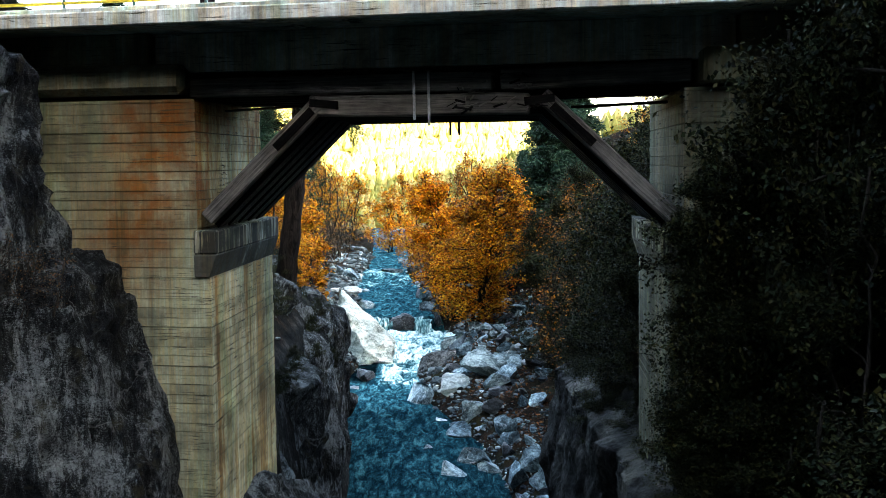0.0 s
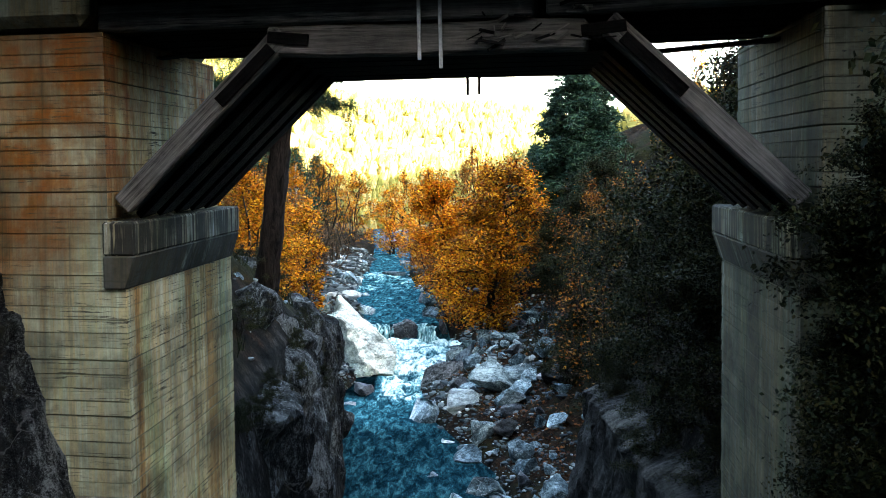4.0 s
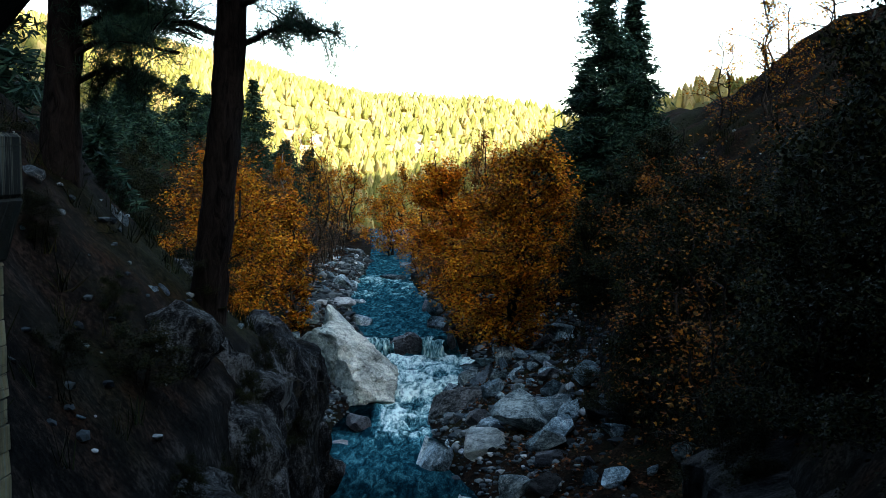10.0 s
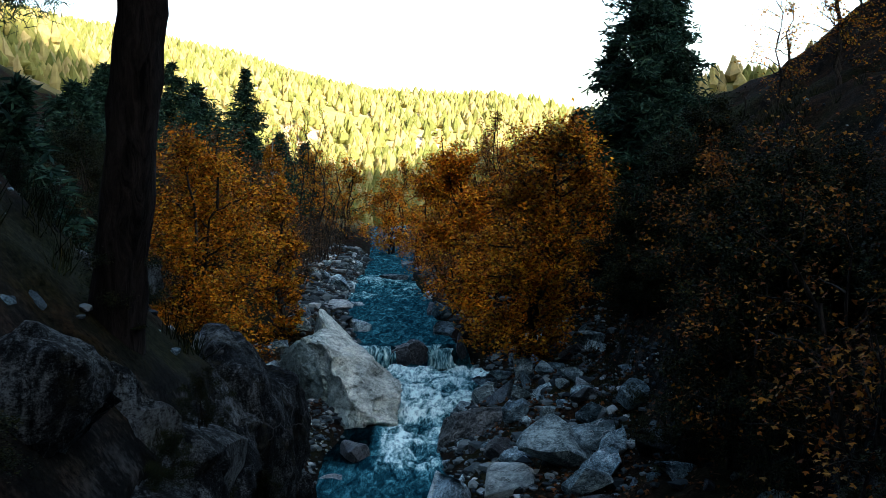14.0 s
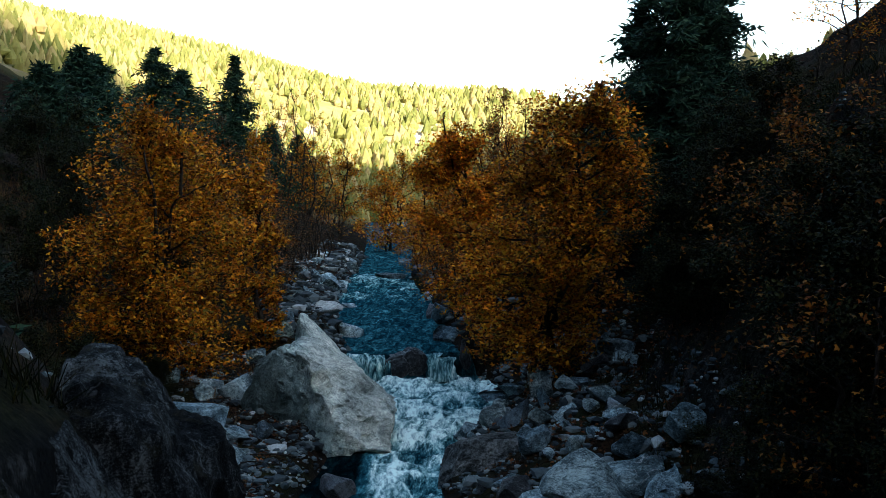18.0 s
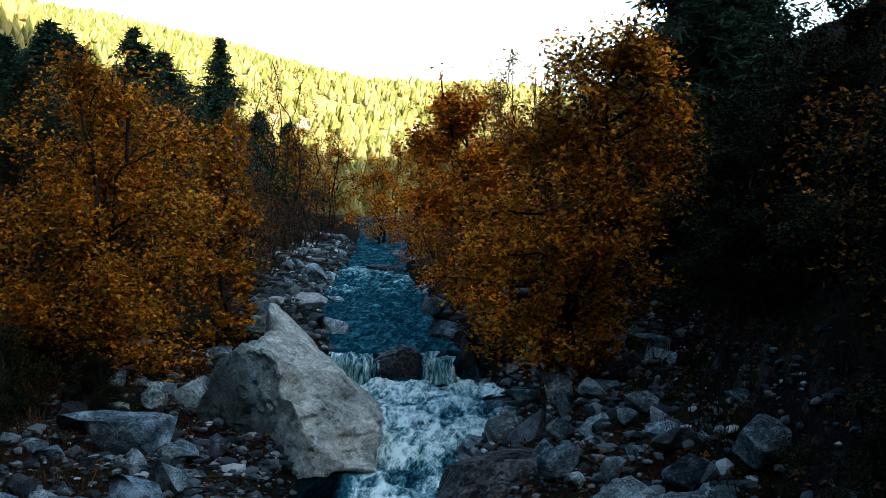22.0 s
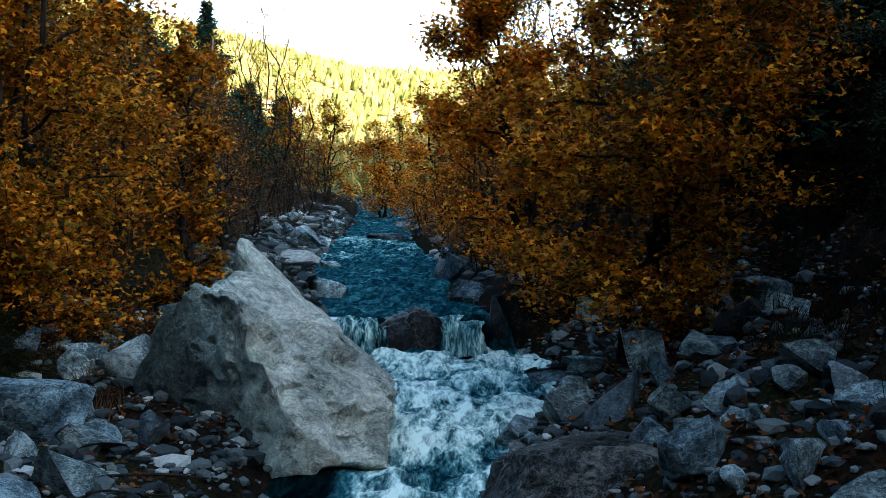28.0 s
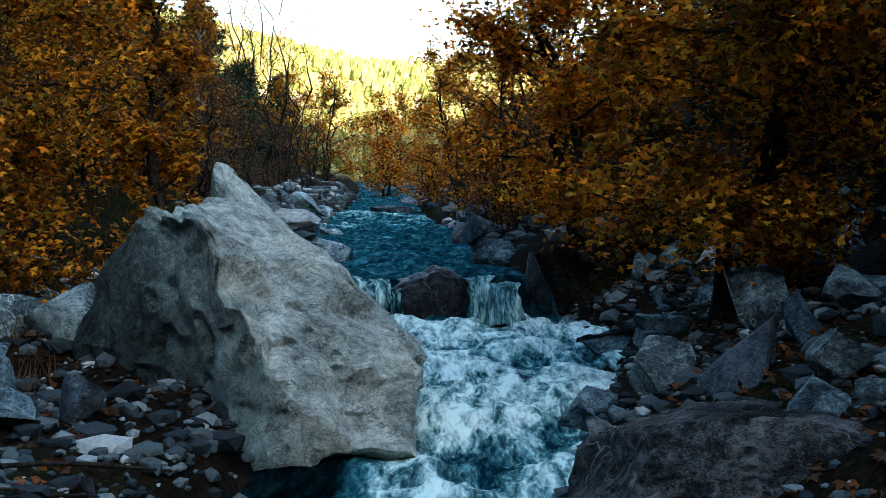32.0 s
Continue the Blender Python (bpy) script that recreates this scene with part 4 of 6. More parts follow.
# splinters where the middle timber has rotted
for k in range(34):
    u, z = rng.uniform(0.5, 2.1), rng.uniform(15.78, 16.5)
    a = at(u, 0.3 - rng.uniform(0, 0.14), z)
    b = a + ALONG * rng.uniform(-0.35, 0.35) + Vector((0, 0, rng.uniform(-0.16, 0.1))) - ACROSS * rng.uniform(0, 0.08)
    beam("splinter", a, b, rng.uniform(0.015, 0.05), rng.uniform(0.015, 0.05), TIMBER if k % 2 else BLACKTIMBER, old, "torn grey splinter" if k % 2 else "", 0.01, k)
sag = [at(-5 + k * 0.42, 0.12, 16.645 + 0.014 * math.sin(k * 0.9) - 0.0025 * (12 - abs(k - 12))) for k in range(25)]
v, f = tube(sag, np.full(25, 0.014), 6)
part("wire", mesh_from("wire", v, f, BLACKTIMBER), old, None, "thin dark sagging wire")


# ---- trees ----
def bent_path(a, b, n, sag, rng):
    """Points from a to b with a bow and a little wander."""
    s = np.linspace(0, 1, n)[:, None]
    p = a + (b - a) * s
    p[:, 2] += sag * np.sin(np.pi * s[:, 0]) * np.linalg.norm(b - a)
    w = rng.normal(size=(n, 3)) * 0.02 * np.linalg.norm(b - a)
    w[0] = w[-1] = 0
    return p + w


def leaves_at(points, size, rng, lobes=True, droop=0.35):
    """Lobed leaves (three kites each) or single kites at the points: (verts, quads)."""
    n = len(points)
    a = rng.uniform(0, 2 * np.pi, n)
    out = np.stack([np.cos(a), np.sin(a), rng.normal(-droop, 0.45, n)], 1)
    out /= np.linalg.norm(out, axis=1)[:, None]
    side = np.cross(out, rng.normal(size=(n, 3)) * 0.5 + np.array([0, 0, 1.0]))
    side /= np.linalg.norm(side, axis=1)[:, None] + 1e-9
    s = size * rng.uniform(0.6, 1.25, n)[:, None]
    up = np.cross(side, out)
    kites = []
    for turn, long, wide in ((0, 1.0, 0.27), (0.95, 0.8, 0.22), (-0.95, 0.8, 0.22)) if lobes else ((0, 1.0, 0.3),):
        d = np.cos(turn) * out + np.sin(turn) * side
        e = -np.sin(turn) * out + np.cos(turn) * side
        kites.append(np.stack([points, points + s * (d * 0.5 * long + e * wide + up * 0.06), points + s * d * long, points + s * (d * 0.5 * long - e * wide + up * 0.06)], 1))
    v = np.stack(kites, 1)
    k = v.shape[1]
    v = v.reshape(-1, 3)
    if k == 3:
        # the lobes share the stalk's corner, so that a leaf is one piece
        base = np.arange(n) * 12
        q = np.stack([np.stack([base, base + 4 * j + 1, base + 4 * j + 2, base + 4 * j + 3], 1) for j in range(3)], 1).reshape(-1, 4)
    else:
        q = np.arange(len(v)).reshape(-1, 4)
    return v, q


def needles_at(points, size, rng):
    """Slim sprays of needles: (verts, quads)."""
    n = len(points)
    d = rng.normal(size=(n, 3)) * np.array([1, 1, 0.5]) - np.array([0, 0, 0.25])
    d /= np.linalg.norm(d, axis=1)[:, None]
    w = np.cross(d, rng.normal(size=(n, 3)))
    w *= 0.11 * size / (np.linalg.norm(w, axis=1)[:, None] + 1e-9)
    d = d * size * rng.uniform(0.6, 1.3, (n, 1))
    v = np.stack([points, points + d * 0.5 + w, points + d, points + d * 0.5 - w], 1).reshape(-1, 3)
    return v, np.arange(len(v)).reshape(-1, 4)


def broadleaf(name, label, x, y, height, radius, seed, leaf, bark=None, leaves=9000, size=0.15, low=0.12, lean=(0, 0), stems=1, limbs=13, sharp=0.9, lobes=True, sink=0.25, category="tree", group="", z=None, joined=False, girth=1.0, scatter=0.085):
    """A tree: trunk, each limb with its twigs, a crown of single leaves."""
    rng = np.random.RandomState(seed)
    bark = bark or BARK
    base_z = land_at(x, y) if z is None else z
    tree = tagged(new(name), label, category, group)
    tree.location = (x, y, base_z)
    lean = np.array([lean[0], lean[1], 0.0])
    tops, woods = [], []
    for s in range(stems):
        a = rng.uniform(0, 2 * np.pi)
        foot = np.array([np.cos(a), np.sin(a), 0]) * (0.3 if stems > 1 else 0)
        foot[2] = -sink
        head = lean + np.array([np.cos(a), np.sin(a), 0]) * radius * (0.35 if stems > 1 else 0.05) + np.array([0, 0, height * rng.uniform(0.84, 0.97)])
        path = bent_path(foot, head, 12, 0, rng)
        r0 = girth * 0.018 * height * (0.75 if stems > 1 else 1.0)
        v, f = tube(path, np.linspace(1, 0.12, 12) * r0 + np.array([0.5] + [0.0] * 11) * r0, 8, seed, 0.03)
        if joined:
            woods.append((v, f))
        else:
            part("trunk", mesh_from("trunk", v, f, bark), tree)
        tops.append(path)
    anchors = []
    for k in range(limbs):
        path = tops[k % stems]
        h = low + (0.9 - low) * ((k + rng.uniform(0, 0.8)) / limbs)
        start = np.array([np.interp(h * 11, range(12), path[:, j]) for j in range(3)])
        a = k * 2.4 + rng.uniform(-0.5, 0.5)
        swell = math.sin(math.pi * min(1, max(0.08, h + 0.12)) ** sharp) ** 0.6
        reach = radius * swell * rng.uniform(0.72, 1.1)
        end = start + np.array([np.cos(a) * reach, np.sin(a) * reach, height * rng.uniform(0.02, 0.16)])
        limb = bent_path(start, end, 8, 0.07, rng)
        r = 0.0065 * height * (1 - 0.5 * h) * min(1.0, girth)
        pieces = [tube(limb, np.linspace(r, r * 0.2, 8), 5)]
        for _ in range(9):
            g = rng.uniform(0.22, 1.0)
            p = np.array([np.interp(g * 7, range(8), limb[:, j]) for j in range(3)])
            d = rng.normal(size=3) * np.array([1, 1, 0.75])
            d /= np.linalg.norm(d)
            twig = bent_path(p, p + d * radius * rng.uniform(0.14, 0.34), 5, rng.uniform(-0.1, 0.06), rng)
            pieces.append(tube(twig, np.linspace(r * 0.3, r * 0.07, 5), 3))
            anchors.append(twig)
        anchors.append(limb[3:])
        if joined:
            woods += pieces
        else:
            v, f = gather(pieces)
            part("limb", mesh_from("limb", v, f, bark), tree)
    if joined:
        v, f = gather(woods)
        part("branchwork", mesh_from("branchwork", v, f, bark), tree, None, "", "stuff")
    for path in tops:
        anchors.append(path[-5:])
    if leaves:
        pts = np.concatenate(anchors)
        pick = pts[rng.randint(len(pts), size=leaves)]
        pick = pick + rng.normal(size=(leaves, 3)) * radius * scatter
        keep = vnoise(pick * (1.1 / max(0.45, radius * 0.21)) + seed, seed) > -0.24
        pick = pick[keep]
        pick[:, 2] = np.maximum(pick[:, 2], 0.05)
        v, q = leaves_at(pick, size, rng, lobes)
        part("crown", mesh_from("crown", v, q, leaf, False), tree, None, "", "stuff")
    return tree


def conifer(name, label, x, y, height, radius, seed, dense=1.0, z=None, bare=0.06, group="", size=0.5):
    """A dark spruce- or pine-like tree with drooping whorls of needle sprays."""
    rng = np.random.RandomState(seed)
    tree = tagged(new(name), label, "conifer", group)
    tree.location = (x, y, land_at(x, y) if z is None else z)
    path = bent_path(np.array([0, 0, -0.4]), np.array([rng.normal() * 0.2, rng.normal() * 0.2, height]), 10, 0, rng)
    v, f = tube(path, np.linspace(0.016 * height, 0.02, 10), 7)
    part("trunk", mesh_from("trunk", v, f, PINEBARK), tree)
    sticks, sprays = [], []
    rows = int(60 * dense)
    for k in range(rows):
        for b in range(4):
            h = min(0.985, bare + (1 - bare) * ((k + rng.uniform(0, 1)) / rows))
            reach = (radius * 1.15 * (1 - h) + 0.1) * rng.uniform(0.5, 1.12)
            a = rng.uniform(0, 2 * np.pi)
            start = np.array([np.interp(h * 9, range(10), path[:, j]) for j in range(3)])
            end = start + np.array([np.cos(a) * reach, np.sin(a) * reach, reach * rng.uniform(-0.32, 0.12)])
            limb = bent_path(start, end, 5, 0.05, rng)
            sticks.append(tube(limb, np.linspace(0.03, 0.008, 5), 3))
            n = int(30 * dense * (reach / radius) ** 1.2 + 5)
            g = rng.uniform(0.12, 1.03, n)[:, None]
            sprays.append(start + (end - start) * g + rng.normal(size=(n, 3)) * np.array([0.16, 0.16, 0.1]) * (0.35 + reach * 0.35))
    v, f = gather(sticks)
    part("branchwork", mesh_from("branchwork", v, f, PINEBARK), tree, None, "", "stuff")
    pts = np.repeat(np.concatenate(sprays), 3, 0) + rng.normal(size=(3 * sum(map(len, sprays)), 3)) * 0.06
    v, q = needles_at(pts, size, rng)
    part("crown", mesh_from("crown", v, q, NEEDLE, False), tree, None, "", "stuff")
    return tree


def tufted_pine(x, y, z, height, lean, seed, limbs, girth=0.37):
    """An old pine: thick leaning trunk with plated bark, few limbs, tufts of long needles."""
    rng = np.random.RandomState(seed)
    tree = tagged(new("pine_tree"), "tall old pine with thick dark plated bark, leaning on the cliff", "pine")
    tree.location = (x, y, z)
    s = np.linspace(0, 1, 40)
    path = np.stack([lean[0] * s**0.9 + 0.1 * np.sin(s * 5), lean[1] * s, -0.8 + (height + 0.8) * s], 1)
    r = girth * (1 - 0.55 * s) + 0.16 * np.exp(-s * 26)
    v, f = tube(path, r, 28, seed, 0.0)
    around = np.tile(np.arange(28), 40)
    v += (v - np.repeat(path, 28, 0)) * (0.22 * ridged(v * np.array([3.2, 3.2, 1.3]), 3, seed))[:, None]
    part("trunk", mesh_from("trunk", v, f, PINEBARK), tree)
    needles = []
    for h, a, reach, drop in limbs:
        start = np.array([np.interp(h * 39, range(40), path[:, j]) for j in range(3)])
        d = np.array([math.cos(radians(a)), math.sin(radians(a)), 0])
        end = start + d * reach + np.array([0, 0, drop])
        limb = bent_path(start, end, 9, 0.12, rng)
        pieces = [tube(limb, np.linspace(0.09, 0.025, 9), 6)]
        for _ in range(int(9 + reach * 5)):
            g = rng.uniform(0.3, 1.0)
            p = np.array([np.interp(g * 8, range(9), limb[:, j]) for j in range(3)])
            e = p + rng.normal(size=3) * np.array([0.5, 0.5, 0.38]) * (0.5 + 0.25 * reach)
            twig = bent_path(p, e, 5, 0.12, rng)
            pieces.append(tube(twig, np.linspace(0.022, 0.007, 5), 3))
            for c in twig[1:]:
                m = 46
                w = rng.normal(size=(m, 3)) + np.array([0, 0, 0.35])
                w /= np.linalg.norm(w, axis=1)[:, None]
                q = c + rng.normal(size=(m, 3)) * 0.1
                t = np.cross(w, rng.normal(size=(m, 3)))
                t /= np.linalg.norm(t, axis=1)[:, None]
                needles.append(np.stack([q - t * 0.008, q + t * 0.008, q + w * 0.2 + t * 0.004, q + w * 0.2 - t * 0.004], 1).reshape(-1, 3))
        v, f = gather(pieces)
        part("limb", mesh_from("limb", v, f, PINEBARK), tree)
    v = np.concatenate(needles)
    part("crown", mesh_from("crown", v, np.arange(len(v)).reshape(-1, 4), NEEDLE, False), tree, None, "", "stuff")
    return tree


tufted_pine(-6.75, 51.4, 9.4, 17, (1.9, -1.0), 3, ((0.40, 20, 2.6, 0.5), (0.44, -35, 2.8, 0.9), (0.5, 60, 2.4, 0.4), (0.42, 175, 3.4, 0.2), (0.5, 200, 3.6, 0.6), (0.58, 150, 3.0, 0.5), (0.6, 10, 3.0, 0.6), (0.7, 100, 3, 0.5), (0.75, -90, 3, 0.5), (0.85, 200, 2.4, 0.6), (0.9, 20, 2.2, 0.8), (0.98, 120, 1.6, 0.8)))
tufted_pine(-9.7, 50.5, 12.6, 15, (0.6, -0.4), 9, ((0.2, 40, 2.6, 0.1), (0.24, -20, 3.0, 0.0), (0.3, 70, 3.2, 0.2), (0.37, -10, 3.4, 0.1), (0.43, 100, 2.8, 0.2), (0.5, -40, 3.0, 0.2), (0.28, 10, 3.0, -0.2), (0.34, 150, 3.0, 0.0), (0.4, -60, 3.0, 0.2), (0.46, 30, 3.2, 0.0), (0.55, 80, 2.6, 0.3), (0.62, 190, 2.6, 0.4), (0.72, 0, 2.4, 0.5), (0.85, -120, 2.0, 0.5), (0.97, 60, 1.6, 0.6)), 0.4)

# left bank
broadleaf("plane_tree", "amber-leaved plane tree on the stony bank", -14.8, 98.0, 12.8, 4.7, 5, AMBER, None, 44000, 0.15, 0.05, (0.3, 0), 4, 34)
broadleaf("plane_tree", "smaller golden plane tree beside the large boulder", -11.3, 105.5, 11.0, 1.8, 6, AMBER, None, 10000, 0.17, 0.06, (0, 0), 1, 26)
broadleaf("poplar_tree", "slender golden poplar at the water's edge", -15.7, 137.3, 10.6, 1.7, 7, AMBER, PALEBARK, 8000, 0.2, 0.1, (0, 0), 1, 22, 0.8, False)
broadleaf("plane_tree", "russet plane tree on the slope", -19.5, 118, 9.0, 3.4, 8, RUSSET, None, 9000, 0.2, 0.12, (0, 0), 2, 16, 0.9, False)
broadleaf("plane_tree", "yellow plane tree behind the stony shore", -15.5, 112, 9.5, 3.2, 12, AMBER, None, 9000, 0.2, 0.12, (0, 0), 2, 16, 0.9, False)
# right bank
broadleaf("plane_tree", "orange plane tree leaning over the rapids", 0.8, 106.8, 12.4, 3.5, 21, ORANGE, None, 34000, 0.155, 0.08, (-2.9, -0.6), 2, 24)
broadleaf("plane_tree", "tall orange plane tree above the waterfall", 2.9, 110.5, 12.0, 2.2, 22, RUSSET, None, 12000, 0.14, 0.14, (0.5, 0), 2, 22)
broadleaf("plane_tree", "spreading orange and yellow plane tree over the stones", 2.6, 96.0, 13.6, 4.1, 23, BRONZE, None, 46000, 0.15, 0.12, (3.4, -6.0), 2, 36)
broadleaf("plane_tree", "russet young plane tree on the steep flank", 7.6, 76, 8.0, 3.0, 24, RUSSET, None, 3400, 0.11, 0.1, (-0.6, 0), 2, 14)


# ---- the stones of the river ----
VEINED = stone_material("white_veined_stone", (0.03, 0.042, 0.052), (0.09, 0.115, 0.13), (0.24, 0.29, 0.31), "own", 1.3, 1.0)
PALE = stone_material("pale_stone", (0.14, 0.15, 0.145), (0.34, 0.36, 0.35), (0.6, 0.64, 0.62), "own", 0.9, 0.3)
WET = stone_material("smooth_wet_stone", (0.12, 0.16, 0.17), (0.3, 0.37, 0.38), (0.58, 0.66, 0.67), "own", 0.7, 0.4, None, True, 0.3)
DARK = DARKROCK
STONES = {}
LYING = []


def stone_mesh(seed, material):
    key = (seed, material.name)
    if key not in STONES:
        v, f = stone_shape(seed * 13 + 2, 4, 15 + seed % 5, 0.028, (1, 1, 1), (0.24, 0.5))
        v = v / (v.max(0) - v.min(0)) - (v.max(0) + v.min(0)) / 2 / (v.max(0) - v.min(0))
        STONES[key] = mesh_from("river_rock", v, f, material, True, 18)
    return STONES[key]


def river_rock(x, y, wide, high, turn, seed, material=None, bury=0.22, tilt=0.0):
    material = material or STONE
    z = max(land_at(x, y), float(water_level(y)) - 0.35)
    deep = wide * (0.72 + 0.05 * (seed % 7))
    label = {"grey_river_stone": "angular grey river stone on the bank", "white_veined_stone": "blue-grey stone crossed by white veins", "pale_stone": "pale washed stone by the water",
             "smooth_wet_stone": "smooth wet stone with water running over it", "dark_wet_rock": "dark wet stone at the water's edge"}[material.name]
    m = Matrix.LocRotScale((x, y, z + high * (0.5 - bury)), Euler((radians(tilt + (seed * 7) % 17 - 8), radians((seed * 11) % 19 - 9), radians(turn))), (wide * 1.12, deep, high * 1.3))
    LYING.append((x, y, wide))
    return thing("river_rock", stone_mesh(seed, material), m, label, "rock", "river stones")


def faceted(name, label, centre, radii, planes, material, seed, rough=0.2, level=6, category="boulder", chips=0, dents=()):
    """A great stone: a rounded body cut by planes (normal, a point on it), then roughened."""
    v = BALLS[level][0] * np.array(radii)
    c = np.array(centre)
    for n, p in planes:
        n = np.array(n) / np.linalg.norm(n)
        w = 0.1 * fbm(v * 0.7 + 3 * n, 4, seed)
        over = v @ n - ((np.array(p) - c) @ n + w)
        v = v - np.clip(over, 0, None)[:, None] * n
    q = np.random.RandomState(seed + 50)
    for _ in range(chips):
        n = q.normal(size=3)
        n /= np.linalg.norm(n)
        v = v - np.clip(v @ n - q.uniform(0.86, 0.95) * (v @ n).max() - 0.05 * fbm(v * 1.4, 3, seed), 0, None)[:, None] * n
    out = v / (np.linalg.norm(v, axis=1)[:, None] + 1e-6)
    step = np.round((fbm(v * 0.8 + 7, 3, seed + 2) + 0.5 * v[:, 0] - 0.35 * v[:, 2]) * 3) / 3 - 0.5 * v[:, 0] + 0.35 * v[:, 2]
    cracks = np.exp(-(np.abs(fbm(v * 0.75 + 11, 3, seed + 8)) * 14) ** 2)
    v = v + out * (rough * (0.4 * fbm(v * 1.1, 5, seed + 4) + 0.3 * ridged(v * 2.3, 4, seed + 6) + 0.75 * step - 0.7 * cracks))[:, None]
    for p, reach, n, deep in dents:
        # a shell that has flaked off, with a sharp upper rim
        d = v - (np.array(p) - c)
        d[:, 2] *= np.where(d[:, 2] > 0, 1.5, 0.85)
        far = np.linalg.norm(d, axis=1) + 0.22 * reach * fbm(v * 2.2, 3, seed + 21)
        v = v - (deep * (1 - smooth(reach * 0.62, reach, far)))[:, None] * np.array(n) / np.linalg.norm(n)
    me = mesh_from(name, v, BALLS[level][1], material, True, 24)
    return thing(name, me, Matrix.Translation(c), label, category)


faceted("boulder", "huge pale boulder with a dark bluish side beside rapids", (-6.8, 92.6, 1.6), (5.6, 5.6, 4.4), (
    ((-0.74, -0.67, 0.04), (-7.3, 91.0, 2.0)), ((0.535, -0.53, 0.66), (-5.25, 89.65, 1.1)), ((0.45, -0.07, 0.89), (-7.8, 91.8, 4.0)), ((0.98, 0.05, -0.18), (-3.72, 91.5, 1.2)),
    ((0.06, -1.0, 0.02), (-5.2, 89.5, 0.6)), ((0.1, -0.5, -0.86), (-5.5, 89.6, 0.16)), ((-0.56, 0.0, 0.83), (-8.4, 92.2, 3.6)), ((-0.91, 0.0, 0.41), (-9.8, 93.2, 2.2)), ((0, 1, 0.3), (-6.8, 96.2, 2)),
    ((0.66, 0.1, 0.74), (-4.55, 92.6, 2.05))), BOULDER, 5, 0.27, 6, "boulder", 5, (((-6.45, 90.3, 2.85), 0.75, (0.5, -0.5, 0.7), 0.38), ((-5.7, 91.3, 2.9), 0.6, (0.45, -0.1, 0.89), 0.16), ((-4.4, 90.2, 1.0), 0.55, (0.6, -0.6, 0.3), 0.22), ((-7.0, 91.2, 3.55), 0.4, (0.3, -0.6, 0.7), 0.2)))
faceted("boulder", "pointed grey stone spike behind the huge boulder", (-7.5, 97.2, 2.3), (1.5, 1.6, 2.6), (
    ((-0.93, -0.3, 0.1), (-8.0, 97.0, 3.5)), ((0.72, -0.2, 0.62), (-7.2, 97.0, 3.7)), ((0.1, -1, 0.25), (-7.4, 96.3, 3)), ((0, 1, 0.2), (-7.4, 98.2, 3))), BOULDER, 9, 0.06, 4)
faceted("boulder", "long dark slab of rock beside the rapids", (0.7, 85.6, 0.7), (3.2, 2.5, 1.6), (
    ((-0.35, -0.75, 0.55), (-0.6, 84.3, 1.0)), ((0.05, 0.1, 0.99), (0.5, 85.8, 1.55)), ((-0.9, -0.1, 0.4), (-1.55, 86.5, 0.9)), ((0.5, -0.8, 0.35), (2.2, 84.0, 0.9)), ((0, 1, 0.3), (0.6, 87.4, 1.0)), ((-0.3, 0.2, 0.93), (-0.7, 86.2, 1.35))), DARKROCK_W, 13, 0.13, 6, "boulder", 10)
faceted("boulder", "dark rock splitting the waterfall", (-3.1, 107.0, 0.75), (0.75, 0.85, 1.2), (((0.2, -0.9, 0.4), (-3.1, 106.5, 1.0)), ((0.35, 0, 0.94), (-3.1, 107, 1.5)), ((-0.6, -0.3, 0.7), (-3.5, 106.7, 1.35))), DARKROCK, 17, 0.16, 4)
faceted("boulder", "dark rock splitting the waterfall", (-4.1, 106.75, 0.6), (0.7, 0.7, 1.1), (((-0.3, -0.9, 0.3), (-4.1, 106.3, 0.9)), ((-0.25, -0.2, 0.94), (-4.1, 106.8, 1.26)), ((0.7, -0.3, 0.6), (-3.7, 106.6, 1.15))), DARKROCK, 19, 0.16, 4)
faceted("boulder", "dark wet rock at the foot of the waterfall", (-1.9, 106.5, 0.3), (0.5, 0.5, 0.7), (((0.2, -0.9, 0.4), (-1.9, 106.2, 0.6)), ((0.1, 0, 0.98), (-1.9, 106.5, 0.85))), DARKROCK, 20, 0.14, 4)
faceted("boulder", "dark rock ledge under the falling water", (-4.3, 107.4, 0.6), (1.6, 0.9, 0.75), (((0, -0.9, 0.4), (-4.1, 106.8, 0.9)), ((0, 0, 1), (-4.1, 107, 1.22))), DARKROCK, 18, 0.08, 4)
faceted("rock_outcrop", "grey cracked rock wall beside the bridge pier", (-10.0, 24.6, 6.5), (8, 5, 10), (
    ((0.12, -0.1, 0.98), (-7.0, 23.5, 12.5)), ((0.95, -0.2, 0.26), (-6.6, 23.6, 10.2)), ((0.12, -0.98, 0.16), (-8.0, 22.6, 9.0)), ((0.55, -0.8, 0.1), (-7.0, 23.0, 8.0)), ((0.98, -0.2, -0.04), (-5.9, 23.4, 7.5))), CLIFF, 21, 0.3, 6, "rock", 12)
faceted("rock_outcrop", "grey broken rock above the abutment wall", (-12.0, 23.2, 15.0), (6, 3, 6), (
    ((0.97, -0.25, 0.1), (-8.35, 22.6, 15.4)), ((0.1, -0.98, 0.2), (-9.5, 21.6, 15.0)), ((0.45, 0, 0.89), (-7.7, 23.0, 16.6)), ((0.6, -0.5, -0.6), (-7.8, 22.4, 13.6))), CLIFF, 25, 0.3, 6, "rock", 12)
river_rock(0.97, 88.78, 1.25, 0.95, 0, 0, VEINED)
river_rock(1.96, 87.09, 1.05, 0.73, 37, 1)
